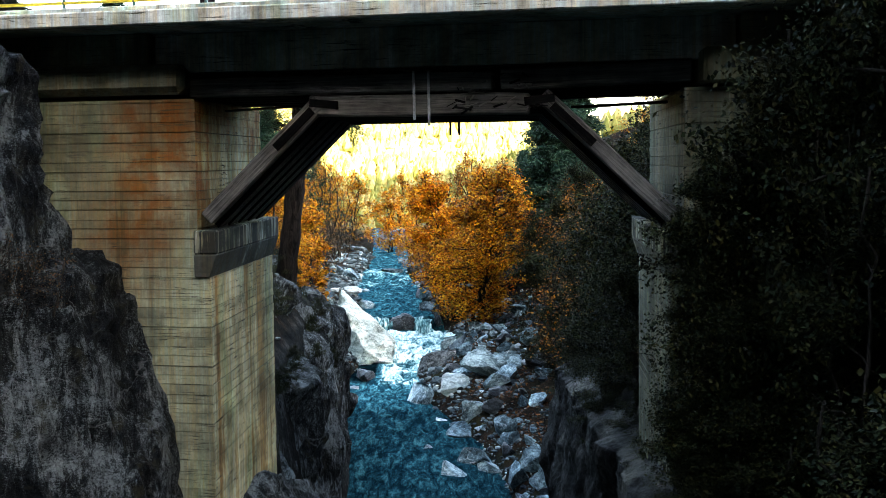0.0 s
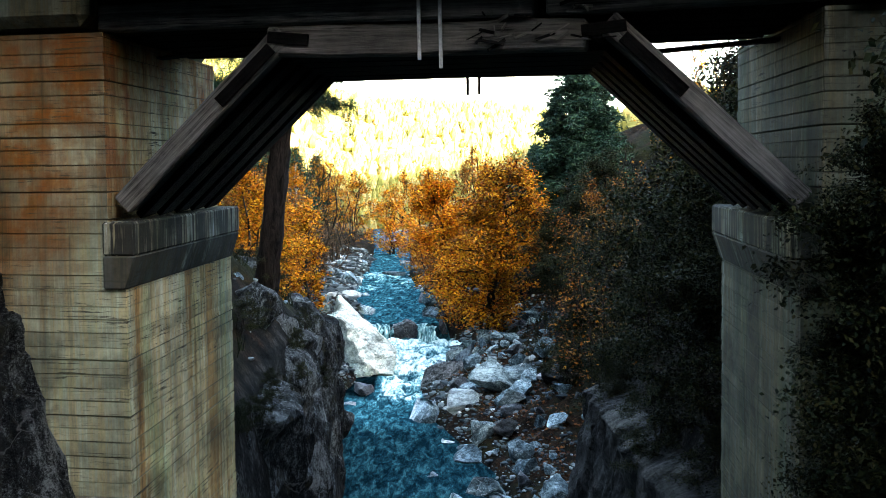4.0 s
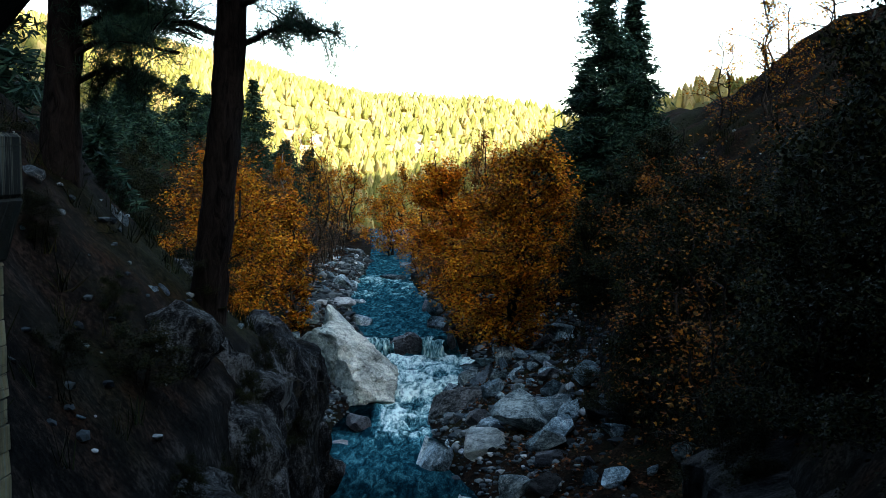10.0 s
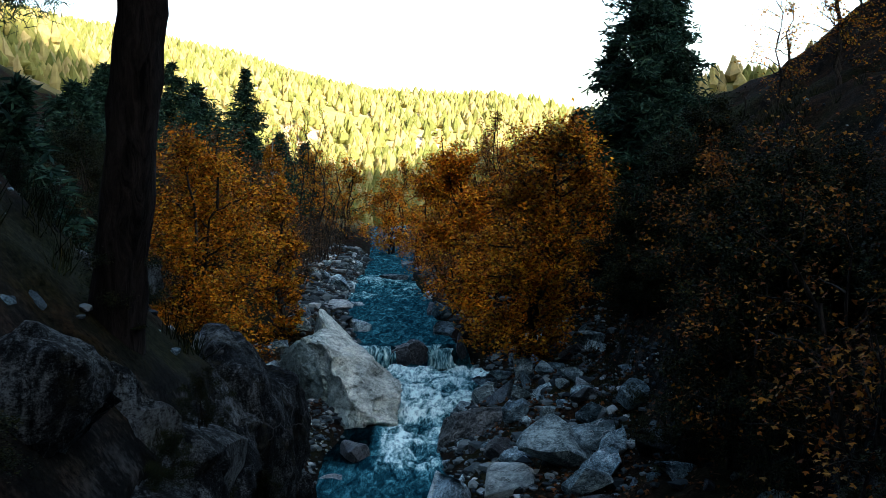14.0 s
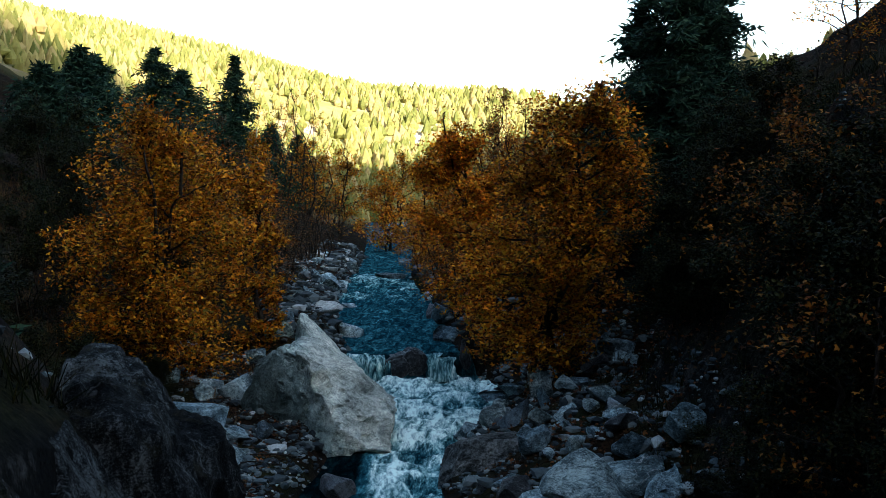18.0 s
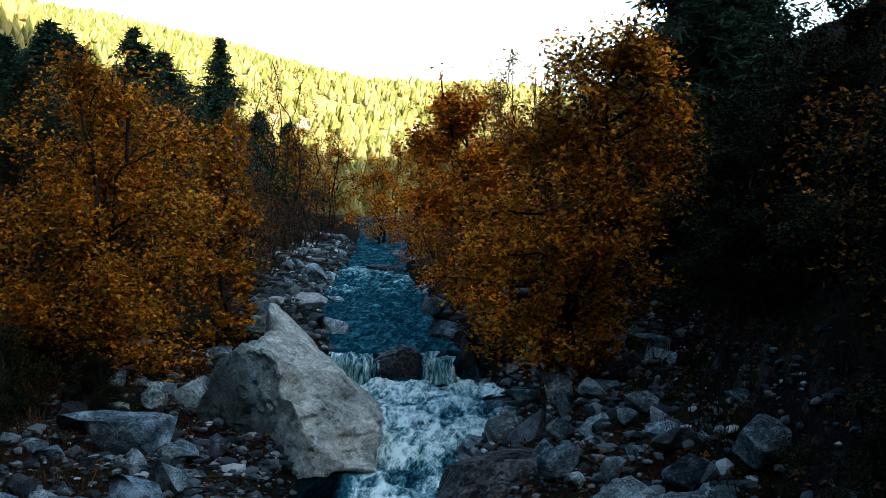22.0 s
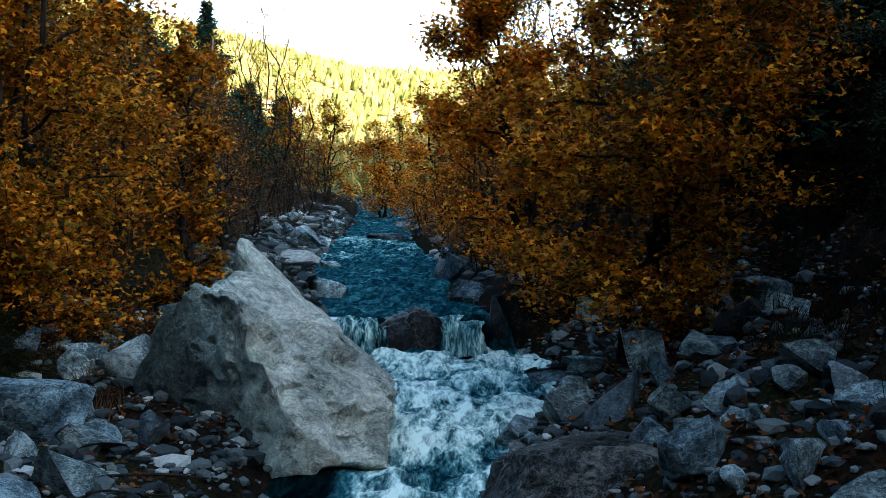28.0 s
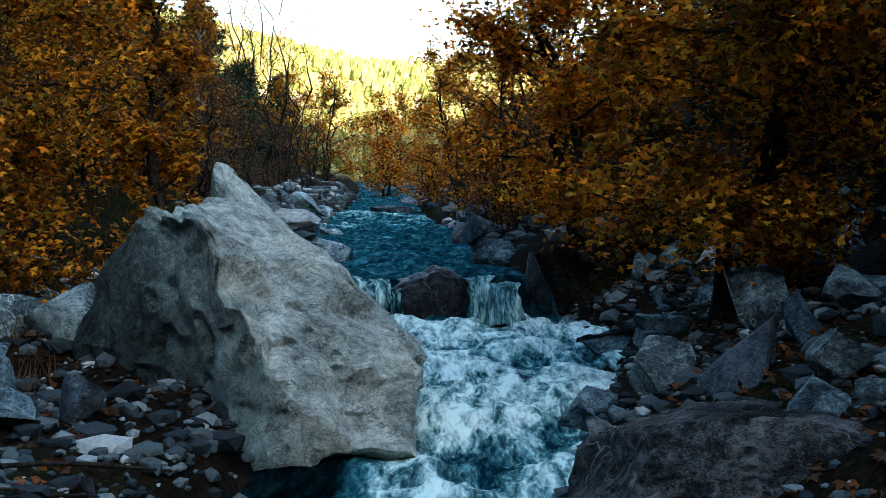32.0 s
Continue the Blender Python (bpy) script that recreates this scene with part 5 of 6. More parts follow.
river_rock(1.39, 82.55, 1.38, 0.80, 74, 2)
river_rock(2.33, 92.95, 1.19, 1.07, 111, 3)
river_rock(2.19, 89.86, 0.62, 0.80, 148, 4)
river_rock(3.25, 90.44, 0.98, 0.82, 185, 5)
river_rock(2.81, 86.26, 0.73, 0.55, 222, 6)
river_rock(2.27, 83.66, 0.65, 0.28, 259, 7)
river_rock(1.26, 85.91, 0.75, 0.51, 296, 8)
river_rock(2.02, 85.98, 0.67, 0.37, 333, 9)
river_rock(0.27, 90.96, 0.99, 0.82, 10, 10)
river_rock(-0.59, 92.79, 1.29, 0.70, 47, 11)
river_rock(-0.53, 106.79, 1.08, 1.17, 84, 0, DARK)
river_rock(3.21, 105.76, 1.03, 0.80, 121, 1)
river_rock(1.69, 81.19, 0.41, 0.34, 158, 2)
river_rock(0.35, 101.67, 0.54, 0.57, 195, 3, DARK)
river_rock(0.30, 106.85, 0.81, 0.51, 232, 4, DARK)
river_rock(-1.54, 118.49, 1.74, 1.39, 269, 5)
river_rock(1.61, 90.05, 0.55, 0.28, 306, 6)
river_rock(0.70, 87.15, 0.42, 0.26, 343, 7)
river_rock(-3.11, 121.62, 0.74, 0.35, 20, 8, DARK)
river_rock(2.37, 80.26, 0.68, 0.63, 57, 9)
river_rock(4.19, 83.78, 0.78, 0.50, 94, 10, PALE)
river_rock(3.32, 84.49, 0.70, 0.41, 131, 11)
river_rock(2.55, 105.92, 0.94, 0.72, 279, 3)
river_rock(3.91, 78.89, 1.20, 0.78, 316, 4)
river_rock(3.89, 80.12, 1.04, 0.55, 353, 5, DARK)
river_rock(5.75, 80.99, 0.86, 0.25, 30, 6)
river_rock(3.01, 80.79, 0.73, 0.39, 67, 7)
river_rock(2.41, 82.95, 0.54, 0.39, 104, 8)
river_rock(0.75, 93.89, 0.76, 0.51, 141, 9)
river_rock(-11.89, 89.93, 3.33, 1.78, 178, 10)
river_rock(-10.38, 94.80, 1.50, 1.27, 215, 11)
river_rock(-9.18, 85.17, 2.00, 0.80, 252, 0)
river_rock(-9.51, 88.05, 1.25, 0.56, 289, 1)
river_rock(-8.43, 88.34, 0.91, 0.66, 326, 2, VEINED)
river_rock(-11.78, 95.06, 1.11, 0.86, 3, 3)
river_rock(-13.69, 96.36, 0.84, 0.65, 40, 4)
river_rock(-14.59, 96.10, 1.86, 0.67, 77, 5, DARK)
river_rock(-10.46, 110.64, 1.23, 0.93, 114, 6)
river_rock(-10.54, 106.84, 1.78, 0.96, 151, 7)
river_rock(-10.63, 101.87, 1.04, 0.62, 225, 9)
river_rock(-9.49, 87.52, 1.26, 0.58, 13, 1)
river_rock(-1.49, 76.81, 2.28, 1.63, 87, 3)
river_rock(0.47, 75.41, 2.6, 1.35, 40, 7, WET)
river_rock(2.40, 76.21, 2.45, 1.70, 161, 5)
river_rock(3.48, 76.90, 1.99, 0.97, 198, 6)
river_rock(4.49, 75.38, 1.58, 0.95, 235, 7)
river_rock(3.70, 73.78, 1.93, 0.98, 272, 8)
river_rock(-5.47, 84.35, 1.51, 1.13, 309, 9, DARK)
river_rock(-6.13, 80.84, 0.86, 0.62, 346, 10, PALE)
river_rock(5.55, 78.03, 1.45, 0.89, 23, 11)
river_rock(3.83, 84.74, 0.91, 0.60, 171, 3)
river_rock(5.67, 74.17, 1.65, 0.82, 208, 4, DARK)
river_rock(-0.83, 64.39, 1.79, 0.48, 282, 6, DARK)
river_rock(0.09, 71.09, 1.18, 0.53, 356, 8, PALE)
river_rock(1.41, 68.99, 1.21, 1.15, 33, 9)
river_rock(4.35, 57.01, 1.64, 1.06, 70, 10)
river_rock(1.32, 62.00, 2.07, 1.15, 107, 11)
river_rock(0.63, 59.09, 1.51, 0.99, 144, 0)
river_rock(3.15, 64.12, 1.19, 1.07, 218, 2)
river_rock(3.36, 55.72, 1.30, 1.04, 255, 3)
river_rock(4.33, 53.56, 1.40, 0.90, 292, 4)
river_rock(3.10, 72.95, 1.54, 1.01, 329, 5)
river_rock(2.25, 59.99, 1.28, 0.95, 6, 6)
river_rock(-8.88, 117.68, 2.17, 0.82, 43, 7, PALE)
river_rock(-7.91, 127.99, 1.71, 0.77, 80, 8)
river_rock(-9.62, 152.11, 1.62, 0.92, 117, 9)
river_rock(-5.99, 147.39, 2.60, 1.01, 154, 10)
river_rock(-9.54, 136.70, 1.26, 0.63, 191, 11)
river_rock(-10.59, 124.42, 1.04, 0.57, 228, 0)
river_rock(-8.08, 151.87, 1.15, 0.38, 265, 1)
# smaller stones between the large ones
rng = random.Random(12)


def strew(count, y0, y1, near, far, left, small, large, seed):
    """Stones on one bank, from near to far metres off the water's edge."""
    r = random.Random(seed)
    made = tries = 0
    while made < count and tries < count * 30:
        tries += 1
        y, d = r.uniform(y0, y1), r.uniform(near, far)
        x = bank_left(y) - d if left else bank_right(y) + d
        w = small + (large - small) * r.random() ** 2.4
        if any((x - a) ** 2 + (y - b) ** 2 < (0.5 * (c + w)) ** 2 for a, b, c in LYING) or (-9.4 < x < -3.6 and 87.5 < y < 96) or (-1.8 < x < 3.2 and 83.6 < y < 87.4):
            continue
        k = r.random()
        river_rock(float(x), y, w, w * r.uniform(0.45, 0.8), r.uniform(0, 360), r.randrange(12), PALE if k < 0.04 else VEINED if k < 0.18 else DARK if k > 0.78 else STONE, 0.25)
        made += 1


strew(90, 66, 106, -0.3, 6.6, False, 0.35, 1.7, 1)
strew(36, 46, 70, -0.2, 2.4, False, 0.3, 1.4, 2)
strew(60, 75, 106, 0.2, 9.0, True, 0.35, 1.6, 3)
strew(70, 38, 74, 1.6, 10.0, True, 0.15, 0.6, 7)
strew(26, 106, 165, -0.6, 3.5, True, 0.4, 2.0, 4)
strew(20, 109, 170, -0.6, 2.5, False, 0.4, 1.8, 5)


def gravel(name, label, count, box, left, small, large, seed, material, level=1):
    """Uncountable small stones, in one mesh."""
    r = np.random.RandomState(seed)
    y, d = r.uniform(box[0], box[1], count), r.uniform(box[2], box[3], count) ** 1.0
    x = bank_left(y) - d if left else bank_right(y) + d
    z = land(x, y)
    s = small + (large - small) * r.uniform(size=count) ** 3
    base, f = BALLS[level]
    v = base[None] * r.uniform(0.6 if level == 1 else 0.82, 1.15, (count, len(base), 1))
    v = v * (s[:, None, None] * np.stack([r.uniform(0.7, 1.2, count), r.uniform(0.6, 1.1, count), r.uniform(0.35, 0.7, count)], 1)[:, None])
    a = r.uniform(0, 6.3, count)
    vx, vy = v[..., 0] * np.cos(a)[:, None] - v[..., 1] * np.sin(a)[:, None], v[..., 0] * np.sin(a)[:, None] + v[..., 1] * np.cos(a)[:, None]
    v = np.stack([vx + x[:, None], vy + y[:, None], v[..., 2] + z[:, None] + s[:, None] * 0.15], -1).reshape(-1, 3)
    faces = (f[None] + (np.arange(count) * len(base))[:, None, None]).reshape(-1, 3)
    return thing(name, mesh_from(name, v, faces, material, False), Matrix(), label, "gravel", kind="stuff")


def gravel_material():
    m, t, b = nodes_of("mixed_gravel")
    geo = t.nodes.new("ShaderNodeNewGeometry")
    col = ramp(t, geo.outputs["Random Per Island"], [(0.0, (0.01, 0.014, 0.016)), (0.4, (0.032, 0.043, 0.047)), (0.7, (0.07, 0.09, 0.092)), (0.92, (0.16, 0.185, 0.18)), (1.0, (0.4, 0.43, 0.41))])
    f = grain(t, place_of(t), 16, 8, 0.7)
    t.links.new(mix(t, "MULTIPLY", 0.8, col, ramp(t, f, [(0.3, (0.5, 0.5, 0.5)), (0.65, (1.2, 1.2, 1.2))])), b.inputs["Base Color"])
    b.inputs["Roughness"].default_value = 0.75
    b.inputs["Specular IOR Level"].default_value = 0.03
    bumped(t, b, f, 0.6, 0.02)
    return m


GRAVEL = gravel_material()
gravel("gravel", "loose grey stones and gravel along the bank", 3600, (72, 106, -0.3, 8.0), False, 0.05, 0.24, 3, GRAVEL)
gravel("gravel", "loose grey stones and gravel along the bank", 1400, (48, 72, -0.3, 3.6), False, 0.05, 0.24, 8, GRAVEL)
gravel("gravel", "loose grey stones and gravel along the bank", 4200, (74, 106, -0.2, 10.0), True, 0.05, 0.22, 4, GRAVEL)
gravel("gravel", "loose grey stones and gravel along the bank", 2600, (106, 170, -0.5, 5.0), True, 0.08, 0.35, 5, GRAVEL)
gravel("rubble", "broken grey stones heaped along the bank", 330, (70, 106, -0.2, 7.0), False, 0.2, 0.5, 13, GRAVEL)
gravel("rubble", "pale broken stones before the great boulder", 420, (82, 92, 0.4, 5.5), True, 0.1, 0.3, 18, GRAVEL)
gravel("rubble", "broken grey stones heaped along the bank", 300, (75, 106, 0.2, 9.0), True, 0.2, 0.5, 14, GRAVEL)
gravel("rubble", "broken grey stones heaped along the bank", 320, (108, 170, -0.5, 4.0), False, 0.2, 0.6, 16, GRAVEL)
gravel("rubble", "broken grey stones heaped along the bank", 260, (107, 168, -0.4, 3.5), True, 0.25, 0.7, 15, GRAVEL)
gravel("gravel", "scattered stones on the wooded slope", 500, (38, 74, 1.0, 14.0), True, 0.04, 0.2, 6, GRAVEL)
gravel("gravel", "scattered stones on the wooded slope", 350, (60, 110, 5.0, 15.0), False, 0.05, 0.25, 7, GRAVEL)


def litter(count, box, left, seed):
    """Fallen leaves on the ground."""
    r = np.random.RandomState(seed)
    y, d = r.uniform(box[0], box[1], count), r.uniform(box[2], box[3], count)
    x = bank_left(y) - d if left else bank_right(y) + d
    p = np.stack([x, y, land(x, y) + 0.03 + r.uniform(0, 0.08, count)], 1)
    v, q = leaves_at(p, 0.15, r, True, 0.0)
    return thing("fallen_leaves", mesh_from("fallen_leaves", v, q, FALLEN, False), Matrix(), "russet fallen leaves lying on the ground", "leaves", kind="stuff")


# driftwood on the gravel
for x0, y0, x1, y1, r in ((-8.6, 85.0, -6.9, 86.9, 0.035), (-8.4, 84.0, -7.4, 85.2, 0.035), (-7.9, 84.2, -8.9, 84.5, 0.03)):
    s = np.linspace(0, 1, 9)
    px, py = x0 + (x1 - x0) * s, y0 + (y1 - y0) * s
    pz = np.interp(s, (0, 1), (land_at(x0, y0), land_at(x1, y1))) + 0.16 + 0.05 * np.sin(s * 4)
    v, f = tube(np.stack([px, py, pz], 1), r * (1.1 - 0.5 * s), 7, 3, 0.01)
    thing("driftwood", mesh_from("driftwood", v, f, BARK), Matrix(), "grey driftwood branch lying on gravel", "branch", "driftwood")
litter(9000, (48, 108, 1.5, 12), False, 3)
litter(2600, (72, 108, 1.0, 12), True, 4)

# trees up the river
broadleaf("plane_tree", "orange plane tree by the upper river", 0.4, 124, 9.5, 3.0, 31, ORANGE, None, 9000, 0.2, 0.1, (-1.2, 0), 2, 16, 0.9, False)
broadleaf("plane_tree", "orange plane tree by the upper river", -1.6, 142, 10.0, 3.2, 32, ORANGE, None, 8000, 0.22, 0.1, (-1.0, 0), 2, 16, 0.9, False)
broadleaf("plane_tree", "golden plane tree at the river's bend", -7.2, 176, 10.0, 3.6, 33, ORANGE, None, 8000, 0.26, 0.06, (0, 0), 3, 18, 0.9, False)
broadleaf("plane_tree", "golden plane tree at the river's bend", -13.5, 186, 11.0, 3.8, 34, AMBER, None, 8000, 0.26, 0.06, (0, 0), 3, 18, 0.9, False)
broadleaf("plane_tree", "golden plane tree at the river's bend", -1.5, 190, 11.5, 4.0, 35, AMBER, None, 8000, 0.28, 0.06, (0, 0), 2, 18, 0.9, False)
broadleaf("plane_tree", "yellow riverside tree catching the first sun", -19, 205, 11.0, 3.8, 36, AMBER, None, 6000, 0.3, 0.06, (0, 0), 2, 16, 0.9, False)
broadleaf("plane_tree", "yellow riverside tree catching the first sun", -8, 215, 12.0, 4.2, 37, AMBER, None, 6000, 0.3, 0.06, (0, 0), 2, 16, 0.9, False)
broadleaf("plane_tree", "orange tree on the rising bank", 4.5, 160, 10.5, 3.6, 38, ORANGE, None, 7000, 0.25, 0.08, (0, 0), 2, 16, 0.9, False)
# brown wood on the slope behind the left shore
for k, (x, y, h, rad) in enumerate(((-14.6, 121, 7.6, 2.4), (-16.4, 127, 8.6, 2.6), (-15.6, 135, 8.8, 2.5), (-18.2, 131, 9.4, 2.8), (-17.0, 142, 9.2, 2.6), (-20.0, 138, 9.6, 2.8), (-14.4, 129, 7.0, 2.1), (-19.2, 124, 9.2, 2.7), (-21.5, 131, 9.6, 2.8), (-17.2, 117, 8.8, 2.5))):
    broadleaf("hazel_tree", "brown half-bare hazel tree on the wooded slope", x, y, h, rad, 400 + k, RUSSET if k % 3 == 0 else BROWNLEAF, BARK, 5200, 0.16, 0.06, (0, 0), 3, 18, 0.9, False, 0.25, "tree", "brown trees of the slope", None, True, 0.6)
# thin trees with few leaves
for x, y, h, s, n in ((1.0, 113, 15.0, 51, 1900), (3.0, 115, 15.5, 52, 2000), (5.2, 112.5, 14.0, 53, 1800), (2.3, 119, 16, 54, 1600), (-0.4, 116, 14, 58, 1700)):
    broadleaf("alder_tree", "slender alder with only a few withered leaves", x, y, h - 1.5, 2.0, s, RUSSET, BARK, n * 2, 0.15, 0.25, (0, 0), 2, 22, 0.7, False, 0.25, "tree", "", None, False, 0.45)
for x, y, h, s, n in ((-13.3, 148, 16.0, 55, 420), (-14.8, 146, 15.0, 56, 340), (-12.3, 153, 14.0, 57, 500), (-16.4, 151, 14.5, 59, 380)):
    broadleaf("poplar_tree", "nearly bare poplar with pale upright twigs", x, y, h, 2.2, s, AMBER, BARK, n * 3, 0.17, 0.2, (0, 0), 3, 26, 0.9, False, 0.25, "tree", "", None, False, 0.4)
for k, (x, y, h) in enumerate(((-12.3, 118, 4.6), (-13.6, 124, 5.2), (-12.8, 131, 5.0), (-14.5, 139, 5.6), (-12.6, 146, 5.0), (-15.6, 128, 6.4), (-13.6, 156, 5.6), (-17.5, 137, 6.6), (-12.8, 165, 5.5), (-19.5, 130, 6.4), (-14.2, 116.5, 5.8), (-18, 124, 6.2))):
    broadleaf("shrub", "leafless brown thicket along the shore", x, y, h, 2.1, 70 + k, BROWNLEAF, BARK, 1700, 0.14, 0.05, (0, 0), 5, 20, 0.9, False, 0.2, "shrub", "riverside thicket", None, True)

# conifers
conifer("conifer", "dark spruce on the shaded hillside", -29, 210, 19, 8.0, 61, 1.3, None, 0.05, "hillside conifers", 0.75)
for k, (x, y, h, rad) in enumerate(((-36.0, 194, 12, 5.6), (-33.5, 199, 10.5, 4.8), (-25.5, 218, 11, 3.6), (-41, 186, 9, 4.4), (-31, 174, 7, 3.4), (-38, 168, 7, 3.6), (-26, 190, 8, 3.4), (-24.5, 203, 9, 3.2), (-36, 150, 7, 3.6), (-22.5, 226, 10, 3.4))):
    conifer("conifer", "dark broad conifer on the shaded hillside", x, y, h, rad * 1.7, 62 + k, 0.95, None, 0.03, "hillside conifers", 0.85)
for k, (x, y, h, rad) in enumerate(((-15.5, 60, 9, 3.4), (-18.5, 68, 10, 3.8), (-22, 78, 10, 4.0), (-13.2, 66, 6, 2.6), (-26, 90, 11, 4.2))):
    conifer("conifer", "dark pine on the steep wooded slope", x, y, h, rad, 90 + k, 0.9, None, 0.04, "slope conifers", 0.5)
conifer("conifer", "tall dark blue-green conifer on the crest", 9.4, 100, 17.5, 4.3, 81, 1.5, 9.5, 0.1, "crest conifers", 0.5)
conifer("conifer", "tall dark blue-green conifer on the crest", 11.3, 102.5, 14.5, 3.0, 82, 1.3, 10.2, 0.1, "crest conifers", 0.5)
conifer("conifer", "smaller dark conifer under the crest", 8.2, 103, 11.0, 4.0, 83, 1.2, 8.5, 0.05, "crest conifers", 0.5)
conifer("conifer", "smaller dark conifer under the crest", 7.4, 112, 10.0, 2.4, 84, 0.9, None, 0.05, "crest conifers", 0.5)
# light trees on the crest
for x, y, h, s in ((15.5, 86, 7.5, 91), (17.2, 90, 7.0, 92), (18.5, 84, 7, 93), (14.5, 92, 6.5, 94)):
    broadleaf("birch_tree", "slim birch with thin yellow leaves on the crest", x, y, h, 2.0, s, AMBER, BARK, 2600, 0.13, 0.2, (0, 0), 2, 18, 0.9, False)

# the dark flank over the stones
for x, y, h, r, s, n in ((6.4, 53.5, 6.0, 2.6, 101, 700), (8.2, 62, 7.5, 3.0, 102, 1300), (7.6, 68, 6.5, 2.6, 103, 1100), (10.5, 57, 7.5, 3.0, 104, 900), (9.8, 72, 7, 2.8, 105, 1200), (12, 66, 7, 3, 106, 1000)):
    broadleaf("plane_tree", "shaded young plane tree with scattered russet leaves", x, y, h, r, s, RUSSET, BARK, int(n * 1.3), 0.11, 0.1, (-0.8, -0.3), 3, 16, 0.9, True)


def shrub_kind(seed, leaf, size, count):
    b = broadleaf("evergreen_shrub", "dense dark evergreen shrub on the rock", 0, 0, 3.4, 2.0, seed, leaf, BARK, count, size, 0.05, (0, 0), 5, 18, 0.8, False, 0.3, "shrub", "shrubs of the gorge", 0.0, True, 1.0, 0.055)
    return b


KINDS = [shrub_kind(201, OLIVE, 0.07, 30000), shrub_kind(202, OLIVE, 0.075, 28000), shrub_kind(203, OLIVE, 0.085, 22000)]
r = random.Random(8)


def grow(x, y, s, z=None, tall=1.0):
    m = Matrix.LocRotScale((x, y, (land_at(x, y) if z is None else z) - 0.1), Euler((0, 0, r.uniform(0, 6.3))), (s, s, s * tall))
    return copy_thing(KINDS[r.randrange(3)], m)


# clinging to the cliff over the water
for k in range(24):
    y = 33.5 + 1.2 * k + r.uniform(-0.4, 0.4)
    x = float(np.interp(y, (32, 37, 47, 55, 62, 68), (-5.9, -4.8, -4.7, -5.3, -5.9, -6.5))) - r.uniform(0.0, 0.5)
    grow(x, y, r.uniform(0.16, 0.34), float(np.interp(y, (34, 44, 50, 56, 62, 68), (8.0, 8.8, 9.0, 7.8, 5.6, 3.6))) - abs(r.gauss(0, 2.0)))
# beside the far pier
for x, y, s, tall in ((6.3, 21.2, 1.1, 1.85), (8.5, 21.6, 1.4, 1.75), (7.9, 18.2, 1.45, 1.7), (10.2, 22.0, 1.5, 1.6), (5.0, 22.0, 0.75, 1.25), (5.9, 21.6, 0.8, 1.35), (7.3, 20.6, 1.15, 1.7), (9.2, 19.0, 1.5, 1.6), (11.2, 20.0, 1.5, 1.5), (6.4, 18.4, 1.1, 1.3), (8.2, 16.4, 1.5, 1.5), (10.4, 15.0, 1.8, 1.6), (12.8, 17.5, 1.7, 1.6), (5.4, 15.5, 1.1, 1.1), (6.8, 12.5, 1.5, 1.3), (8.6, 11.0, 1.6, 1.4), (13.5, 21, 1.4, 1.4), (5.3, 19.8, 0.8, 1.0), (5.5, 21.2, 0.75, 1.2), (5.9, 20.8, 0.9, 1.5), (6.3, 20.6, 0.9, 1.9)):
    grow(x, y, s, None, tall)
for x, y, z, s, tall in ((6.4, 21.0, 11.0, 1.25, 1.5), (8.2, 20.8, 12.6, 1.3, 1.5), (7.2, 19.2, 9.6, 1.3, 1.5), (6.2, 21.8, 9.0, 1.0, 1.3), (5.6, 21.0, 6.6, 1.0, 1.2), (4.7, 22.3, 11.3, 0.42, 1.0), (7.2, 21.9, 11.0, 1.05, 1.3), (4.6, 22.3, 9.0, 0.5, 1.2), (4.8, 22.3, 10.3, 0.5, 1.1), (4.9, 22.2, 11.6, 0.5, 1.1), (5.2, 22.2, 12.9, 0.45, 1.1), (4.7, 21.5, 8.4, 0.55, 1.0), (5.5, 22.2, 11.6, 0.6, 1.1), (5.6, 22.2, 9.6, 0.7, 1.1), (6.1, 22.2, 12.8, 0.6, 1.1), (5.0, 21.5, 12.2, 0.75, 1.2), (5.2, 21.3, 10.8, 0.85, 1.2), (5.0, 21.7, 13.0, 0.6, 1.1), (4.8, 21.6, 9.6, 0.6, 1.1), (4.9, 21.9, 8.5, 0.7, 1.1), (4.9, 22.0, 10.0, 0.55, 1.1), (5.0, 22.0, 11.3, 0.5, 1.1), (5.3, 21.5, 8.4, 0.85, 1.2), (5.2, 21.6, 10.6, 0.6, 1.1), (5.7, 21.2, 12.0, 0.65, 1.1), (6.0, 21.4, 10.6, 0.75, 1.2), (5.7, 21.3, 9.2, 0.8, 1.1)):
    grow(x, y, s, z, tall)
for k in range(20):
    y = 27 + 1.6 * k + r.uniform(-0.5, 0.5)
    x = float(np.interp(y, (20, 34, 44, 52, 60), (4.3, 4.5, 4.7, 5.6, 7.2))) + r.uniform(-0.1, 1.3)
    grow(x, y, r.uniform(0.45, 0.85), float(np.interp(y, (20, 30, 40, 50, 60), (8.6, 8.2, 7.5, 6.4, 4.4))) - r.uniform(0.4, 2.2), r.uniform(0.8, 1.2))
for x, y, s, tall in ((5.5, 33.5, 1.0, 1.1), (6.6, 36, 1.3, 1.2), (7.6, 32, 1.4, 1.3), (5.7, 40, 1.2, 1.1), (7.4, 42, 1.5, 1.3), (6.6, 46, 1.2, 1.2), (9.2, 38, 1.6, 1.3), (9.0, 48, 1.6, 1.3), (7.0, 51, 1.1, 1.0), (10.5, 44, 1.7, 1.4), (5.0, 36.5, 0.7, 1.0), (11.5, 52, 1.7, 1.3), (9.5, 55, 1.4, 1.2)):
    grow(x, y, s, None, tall)
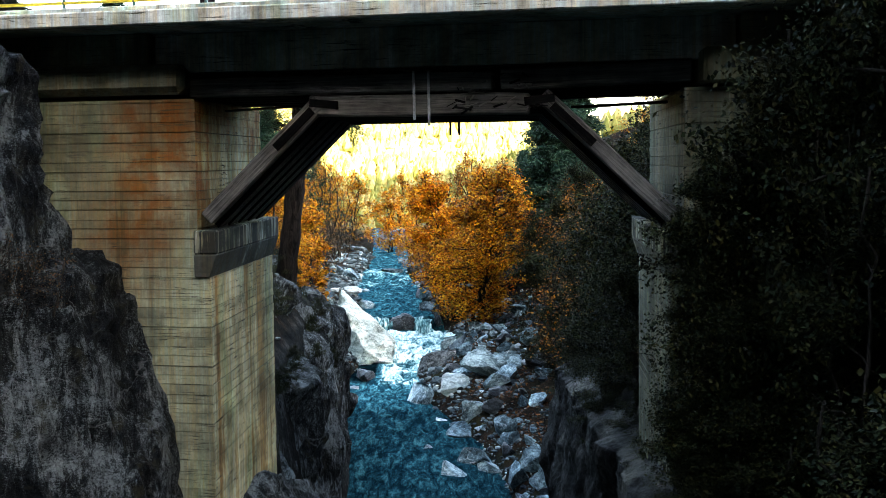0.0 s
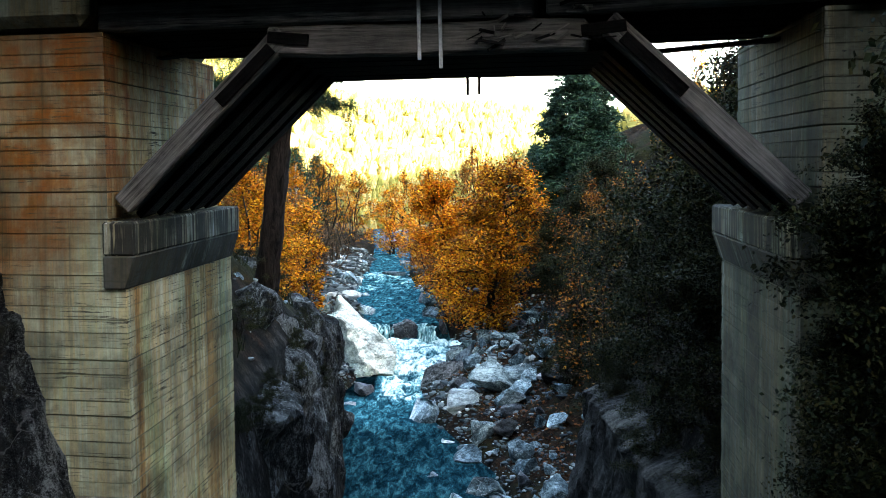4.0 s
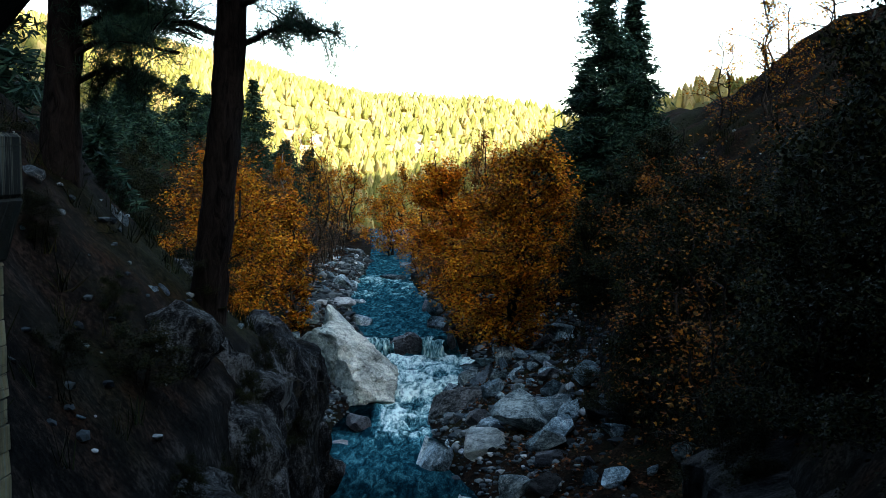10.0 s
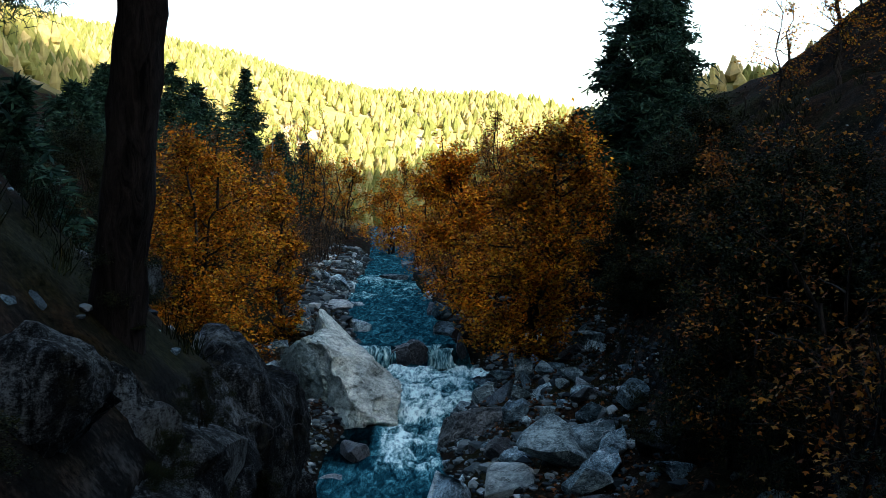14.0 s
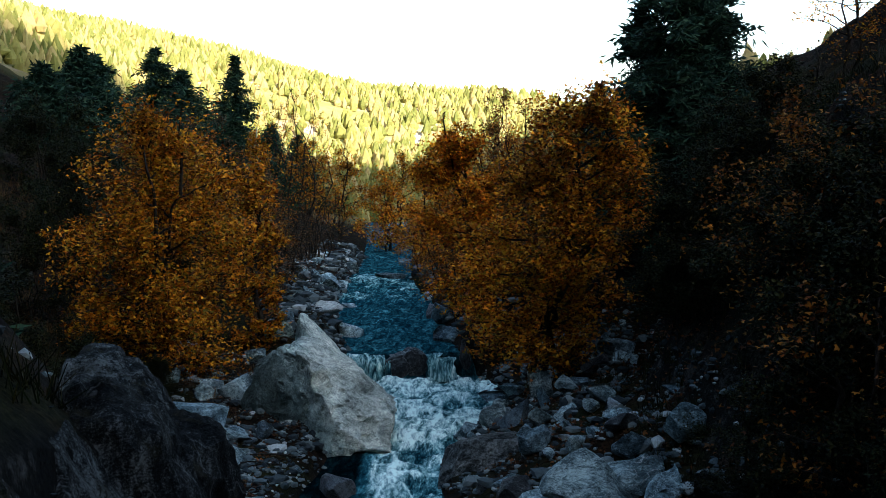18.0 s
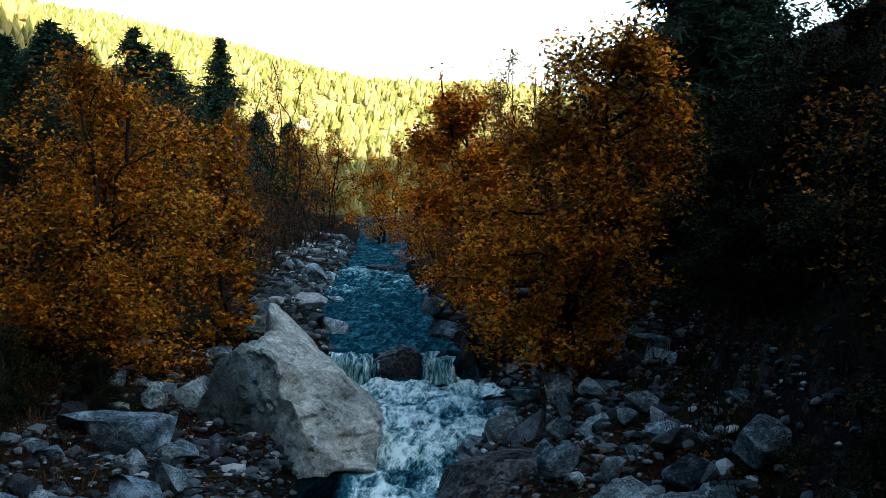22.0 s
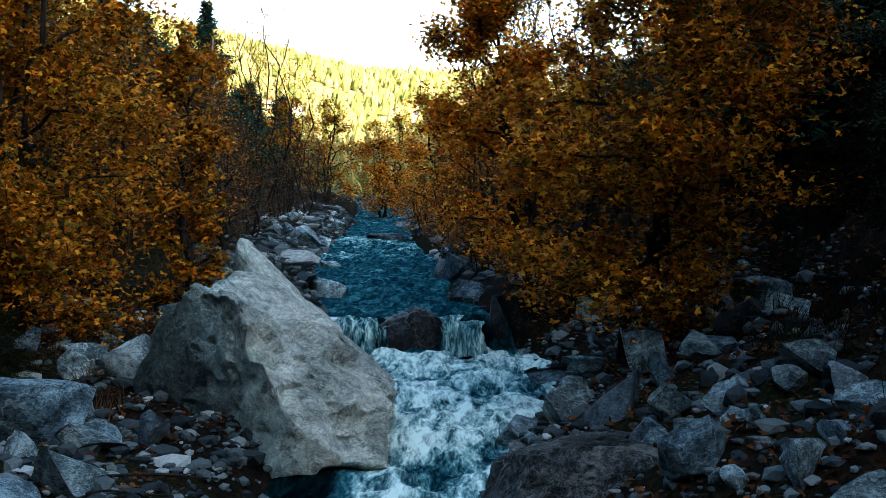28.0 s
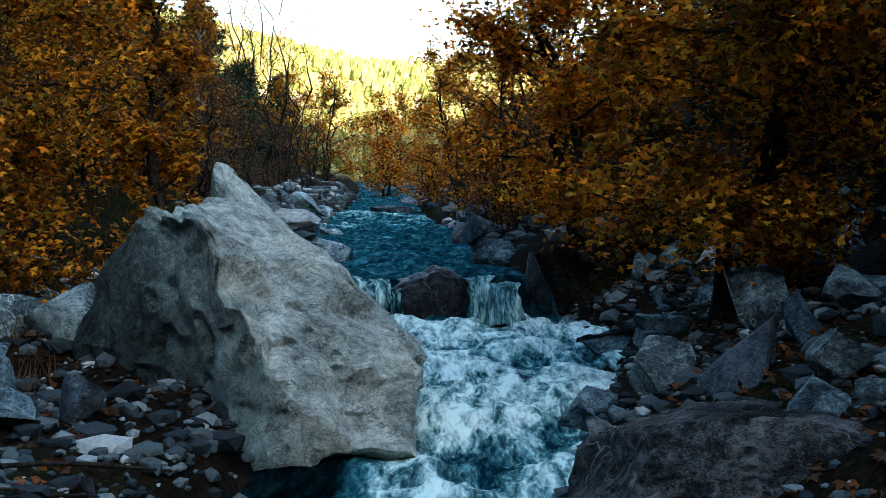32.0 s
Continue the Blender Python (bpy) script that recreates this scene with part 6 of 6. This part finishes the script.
for x, y, s, tall in ((-15.5, 88, 0.9, 1.0), (-17, 92, 1.2, 1.1), (-18, 84, 1.3, 1.2), (-15, 80, 1.0, 1.0), (-20, 97, 1.4, 1.2), (-13.5, 76, 0.9, 1.0), (-17.5, 103, 1.2, 1.2), (-21, 108, 1.5, 1.2), (-22, 90, 1.5, 1.2), (-19.5, 77, 1.3, 1.1), (-15.5, 70, 1.0, 1.0), (-18, 66, 1.3, 1.1), (-24, 100, 1.6, 1.2), (-23, 114, 1.5, 1.2), (-26, 120, 1.7, 1.2), (-14, 94, 0.8, 0.9)):
    grow(x, y, s, None, tall)
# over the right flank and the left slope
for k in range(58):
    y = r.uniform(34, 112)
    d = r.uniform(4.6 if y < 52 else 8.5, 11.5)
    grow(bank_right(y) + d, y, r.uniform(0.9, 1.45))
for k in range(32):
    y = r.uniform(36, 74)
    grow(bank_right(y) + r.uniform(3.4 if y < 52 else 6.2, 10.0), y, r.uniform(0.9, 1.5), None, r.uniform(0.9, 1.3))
for k in range(46):
    y = r.uniform(36, 84)
    grow(bank_left(y) - r.uniform(2.2, 18), y, r.uniform(0.2, 0.6), None, r.uniform(0.7, 1.1))
for k in range(16):
    y = r.uniform(106, 170)
    grow(bank_left(y) - r.uniform(9, 24), y, r.uniform(0.7, 1.4))
for k in range(24):
    y = r.uniform(110, 175)
    grow(bank_right(y) + r.uniform(2.5, 18), y, r.uniform(0.7, 1.4))
for ob, (x, y) in zip(KINDS, ((11.5, 58.0), (12.5, 63.0), (11.0, 68.0))):
    ob.matrix_basis = Matrix.LocRotScale((x, y, land_at(x, y) - 0.1), None, (0.9, 0.9, 0.9))


def tufts(name, label, count, y0, y1, d0, d1, left, seed, leaf, high):
    """Dry grass and low scrub on the slopes."""
    q = np.random.RandomState(seed)
    y, d = q.uniform(y0, y1, count), q.uniform(d0, d1, count)
    x = bank_left(y) - d if left else bank_right(y) + d
    keep = fbm(np.stack([x, y, 0 * x], 1) * 0.5, 3, seed) > -0.1
    x, y = x[keep], y[keep]
    foot = np.stack([x, y, land(x, y) - 0.03], 1)
    n, m = len(foot), 16
    foot = np.repeat(foot, m, 0) + q.normal(size=(n * m, 3)) * np.array([0.1, 0.1, 0])
    up = q.normal(size=(n * m, 3)) * 0.42 + np.array([0, 0, 1.0])
    tip = foot + up * high * q.uniform(0.4, 1.2, (n * m, 1))
    w = np.cross(up, q.normal(size=(n * m, 3)))
    w *= 0.012 / (np.linalg.norm(w, axis=1)[:, None] + 1e-6)
    v = np.stack([foot - w, foot + w, tip + w * 0.4, tip - w * 0.4], 1).reshape(-1, 3)
    return thing(name, mesh_from(name, v, np.arange(len(v)).reshape(-1, 4), leaf, False), Matrix(), label, "grass", kind="stuff")


tufts("dry_grass", "tufts of dry brown grass and scrub on the slope", 1300, 30, 80, 0.8, 16, True, 3, OLIVE, 0.4)
tufts("dry_grass", "tufts of dry brown grass and scrub on the slope", 2600, 40, 112, 5.5, 16, False, 4, OLIVE, 0.4)
tufts("dry_grass", "tufts of dry brown grass and scrub on the slope", 2600, 84, 160, 4, 20, True, 5, BROWNLEAF, 0.5)


def forest(count, seed):
    """The light pine wood on the mountain ahead, too many to count."""
    q = np.random.RandomState(seed)
    x, y = q.uniform(-260, 190, count), q.uniform(228, 560, count)
    keep = fbm(np.stack([x, y, 0 * x], 1) * 0.022, 4, 17) + q.normal(size=count) * 0.25 > -0.75
    x, y = x[keep], y[keep]
    n = len(x)
    foot = np.stack([x, y, land(x, y) - 0.3], 1)
    high, wide = q.uniform(2.0, 5.2, n), q.uniform(0.8, 1.6, n)
    sides = 6
    a = np.arange(sides) * 2 * np.pi / sides
    rings = []
    for h, w in ((0.08, 0.75), (0.3, 1.0), (0.55, 0.72), (0.8, 0.36)):
        rad = wide[:, None] * w * q.uniform(0.65, 1.25, (n, sides))
        rings.append(np.stack([foot[:, :1] + rad * np.cos(a), foot[:, 1:2] + rad * np.sin(a), foot[:, 2:] + high[:, None] * (h + q.normal(size=(n, sides)) * 0.03)], -1))
    top = foot + np.stack([q.normal(size=n) * 0.1, q.normal(size=n) * 0.1, high], 1)
    v = np.concatenate([np.stack(rings, 1).reshape(n, -1, 3), top[:, None]], 1)
    per = v.shape[1]
    k = np.arange(sides)
    quads = np.concatenate([np.stack([j * sides + k, j * sides + (k + 1) % sides, (j + 1) * sides + (k + 1) % sides, (j + 1) * sides + k], 1) for j in range(3)])
    tris = np.stack([3 * sides + k, 3 * sides + (k + 1) % sides, np.full(sides, 4 * sides)], 1)
    base = (np.arange(n) * per)[:, None, None]
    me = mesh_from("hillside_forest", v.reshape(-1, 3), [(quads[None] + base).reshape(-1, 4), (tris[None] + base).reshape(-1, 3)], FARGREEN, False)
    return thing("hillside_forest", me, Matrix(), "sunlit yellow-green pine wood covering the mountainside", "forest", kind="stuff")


forest(26000, 6)

# leafless scrub on the rock beside the pier
for k, (x, y, z, h) in enumerate(((-9.2, 21.9, 12.3, 2.0), (-8.4, 22.3, 12.3, 1.5), (-8.9, 22.2, 13.6, 2.2), (-7.5, 22.8, 12.2, 1.1), (-9.7, 21.8, 12.2, 1.6))):
    broadleaf("shrub", "leafless twiggy scrub on the rock ledge", x, y, h, 0.9, 190 + k, BROWNLEAF, BARK, 700, 0.05, 0.05, (0.3, -0.1), 5, 14, 0.9, False, 0.2, "shrub", "scrub on the rocks", z, True)
# a bare white bough hanging before the shaded pier
s = np.linspace(0, 1, 14)
v, f = tube(np.stack([4.6 + 0.85 * s + 0.05 * np.sin(s * 9), 20.6 + 0.2 * s, 12.1 - 0.75 * s - 0.35 * s * s + 0.05 * np.sin(s * 13)], 1), 0.014 + 0.03 * s**3, 6)
thing("dead_bough", mesh_from("dead_bough", v, f, PALEBARK), Matrix(), "bleached bare bough caught in the shrubs", "branch")
# low boughs of withered leaves along the upper water
for k, (x, y, h) in enumerate(((-0.6, 118, 3.2), (-0.8, 127, 3.4), (-1.8, 134, 3.6), (-3.4, 146, 3.6), (-3.6, 155, 4.0), (-3.8, 165, 4.0), (1.2, 131, 4.2))):
    broadleaf("shrub", "low russet bush hanging over the water", x, y, h, 1.8, 170 + k, ORANGE if k % 2 else RUSSET, BARK, 3200, 0.15, 0.05, (-0.5, -0.3), 4, 16, 0.9, False, 0.2, "shrub", "russet riverside bushes", None, True)
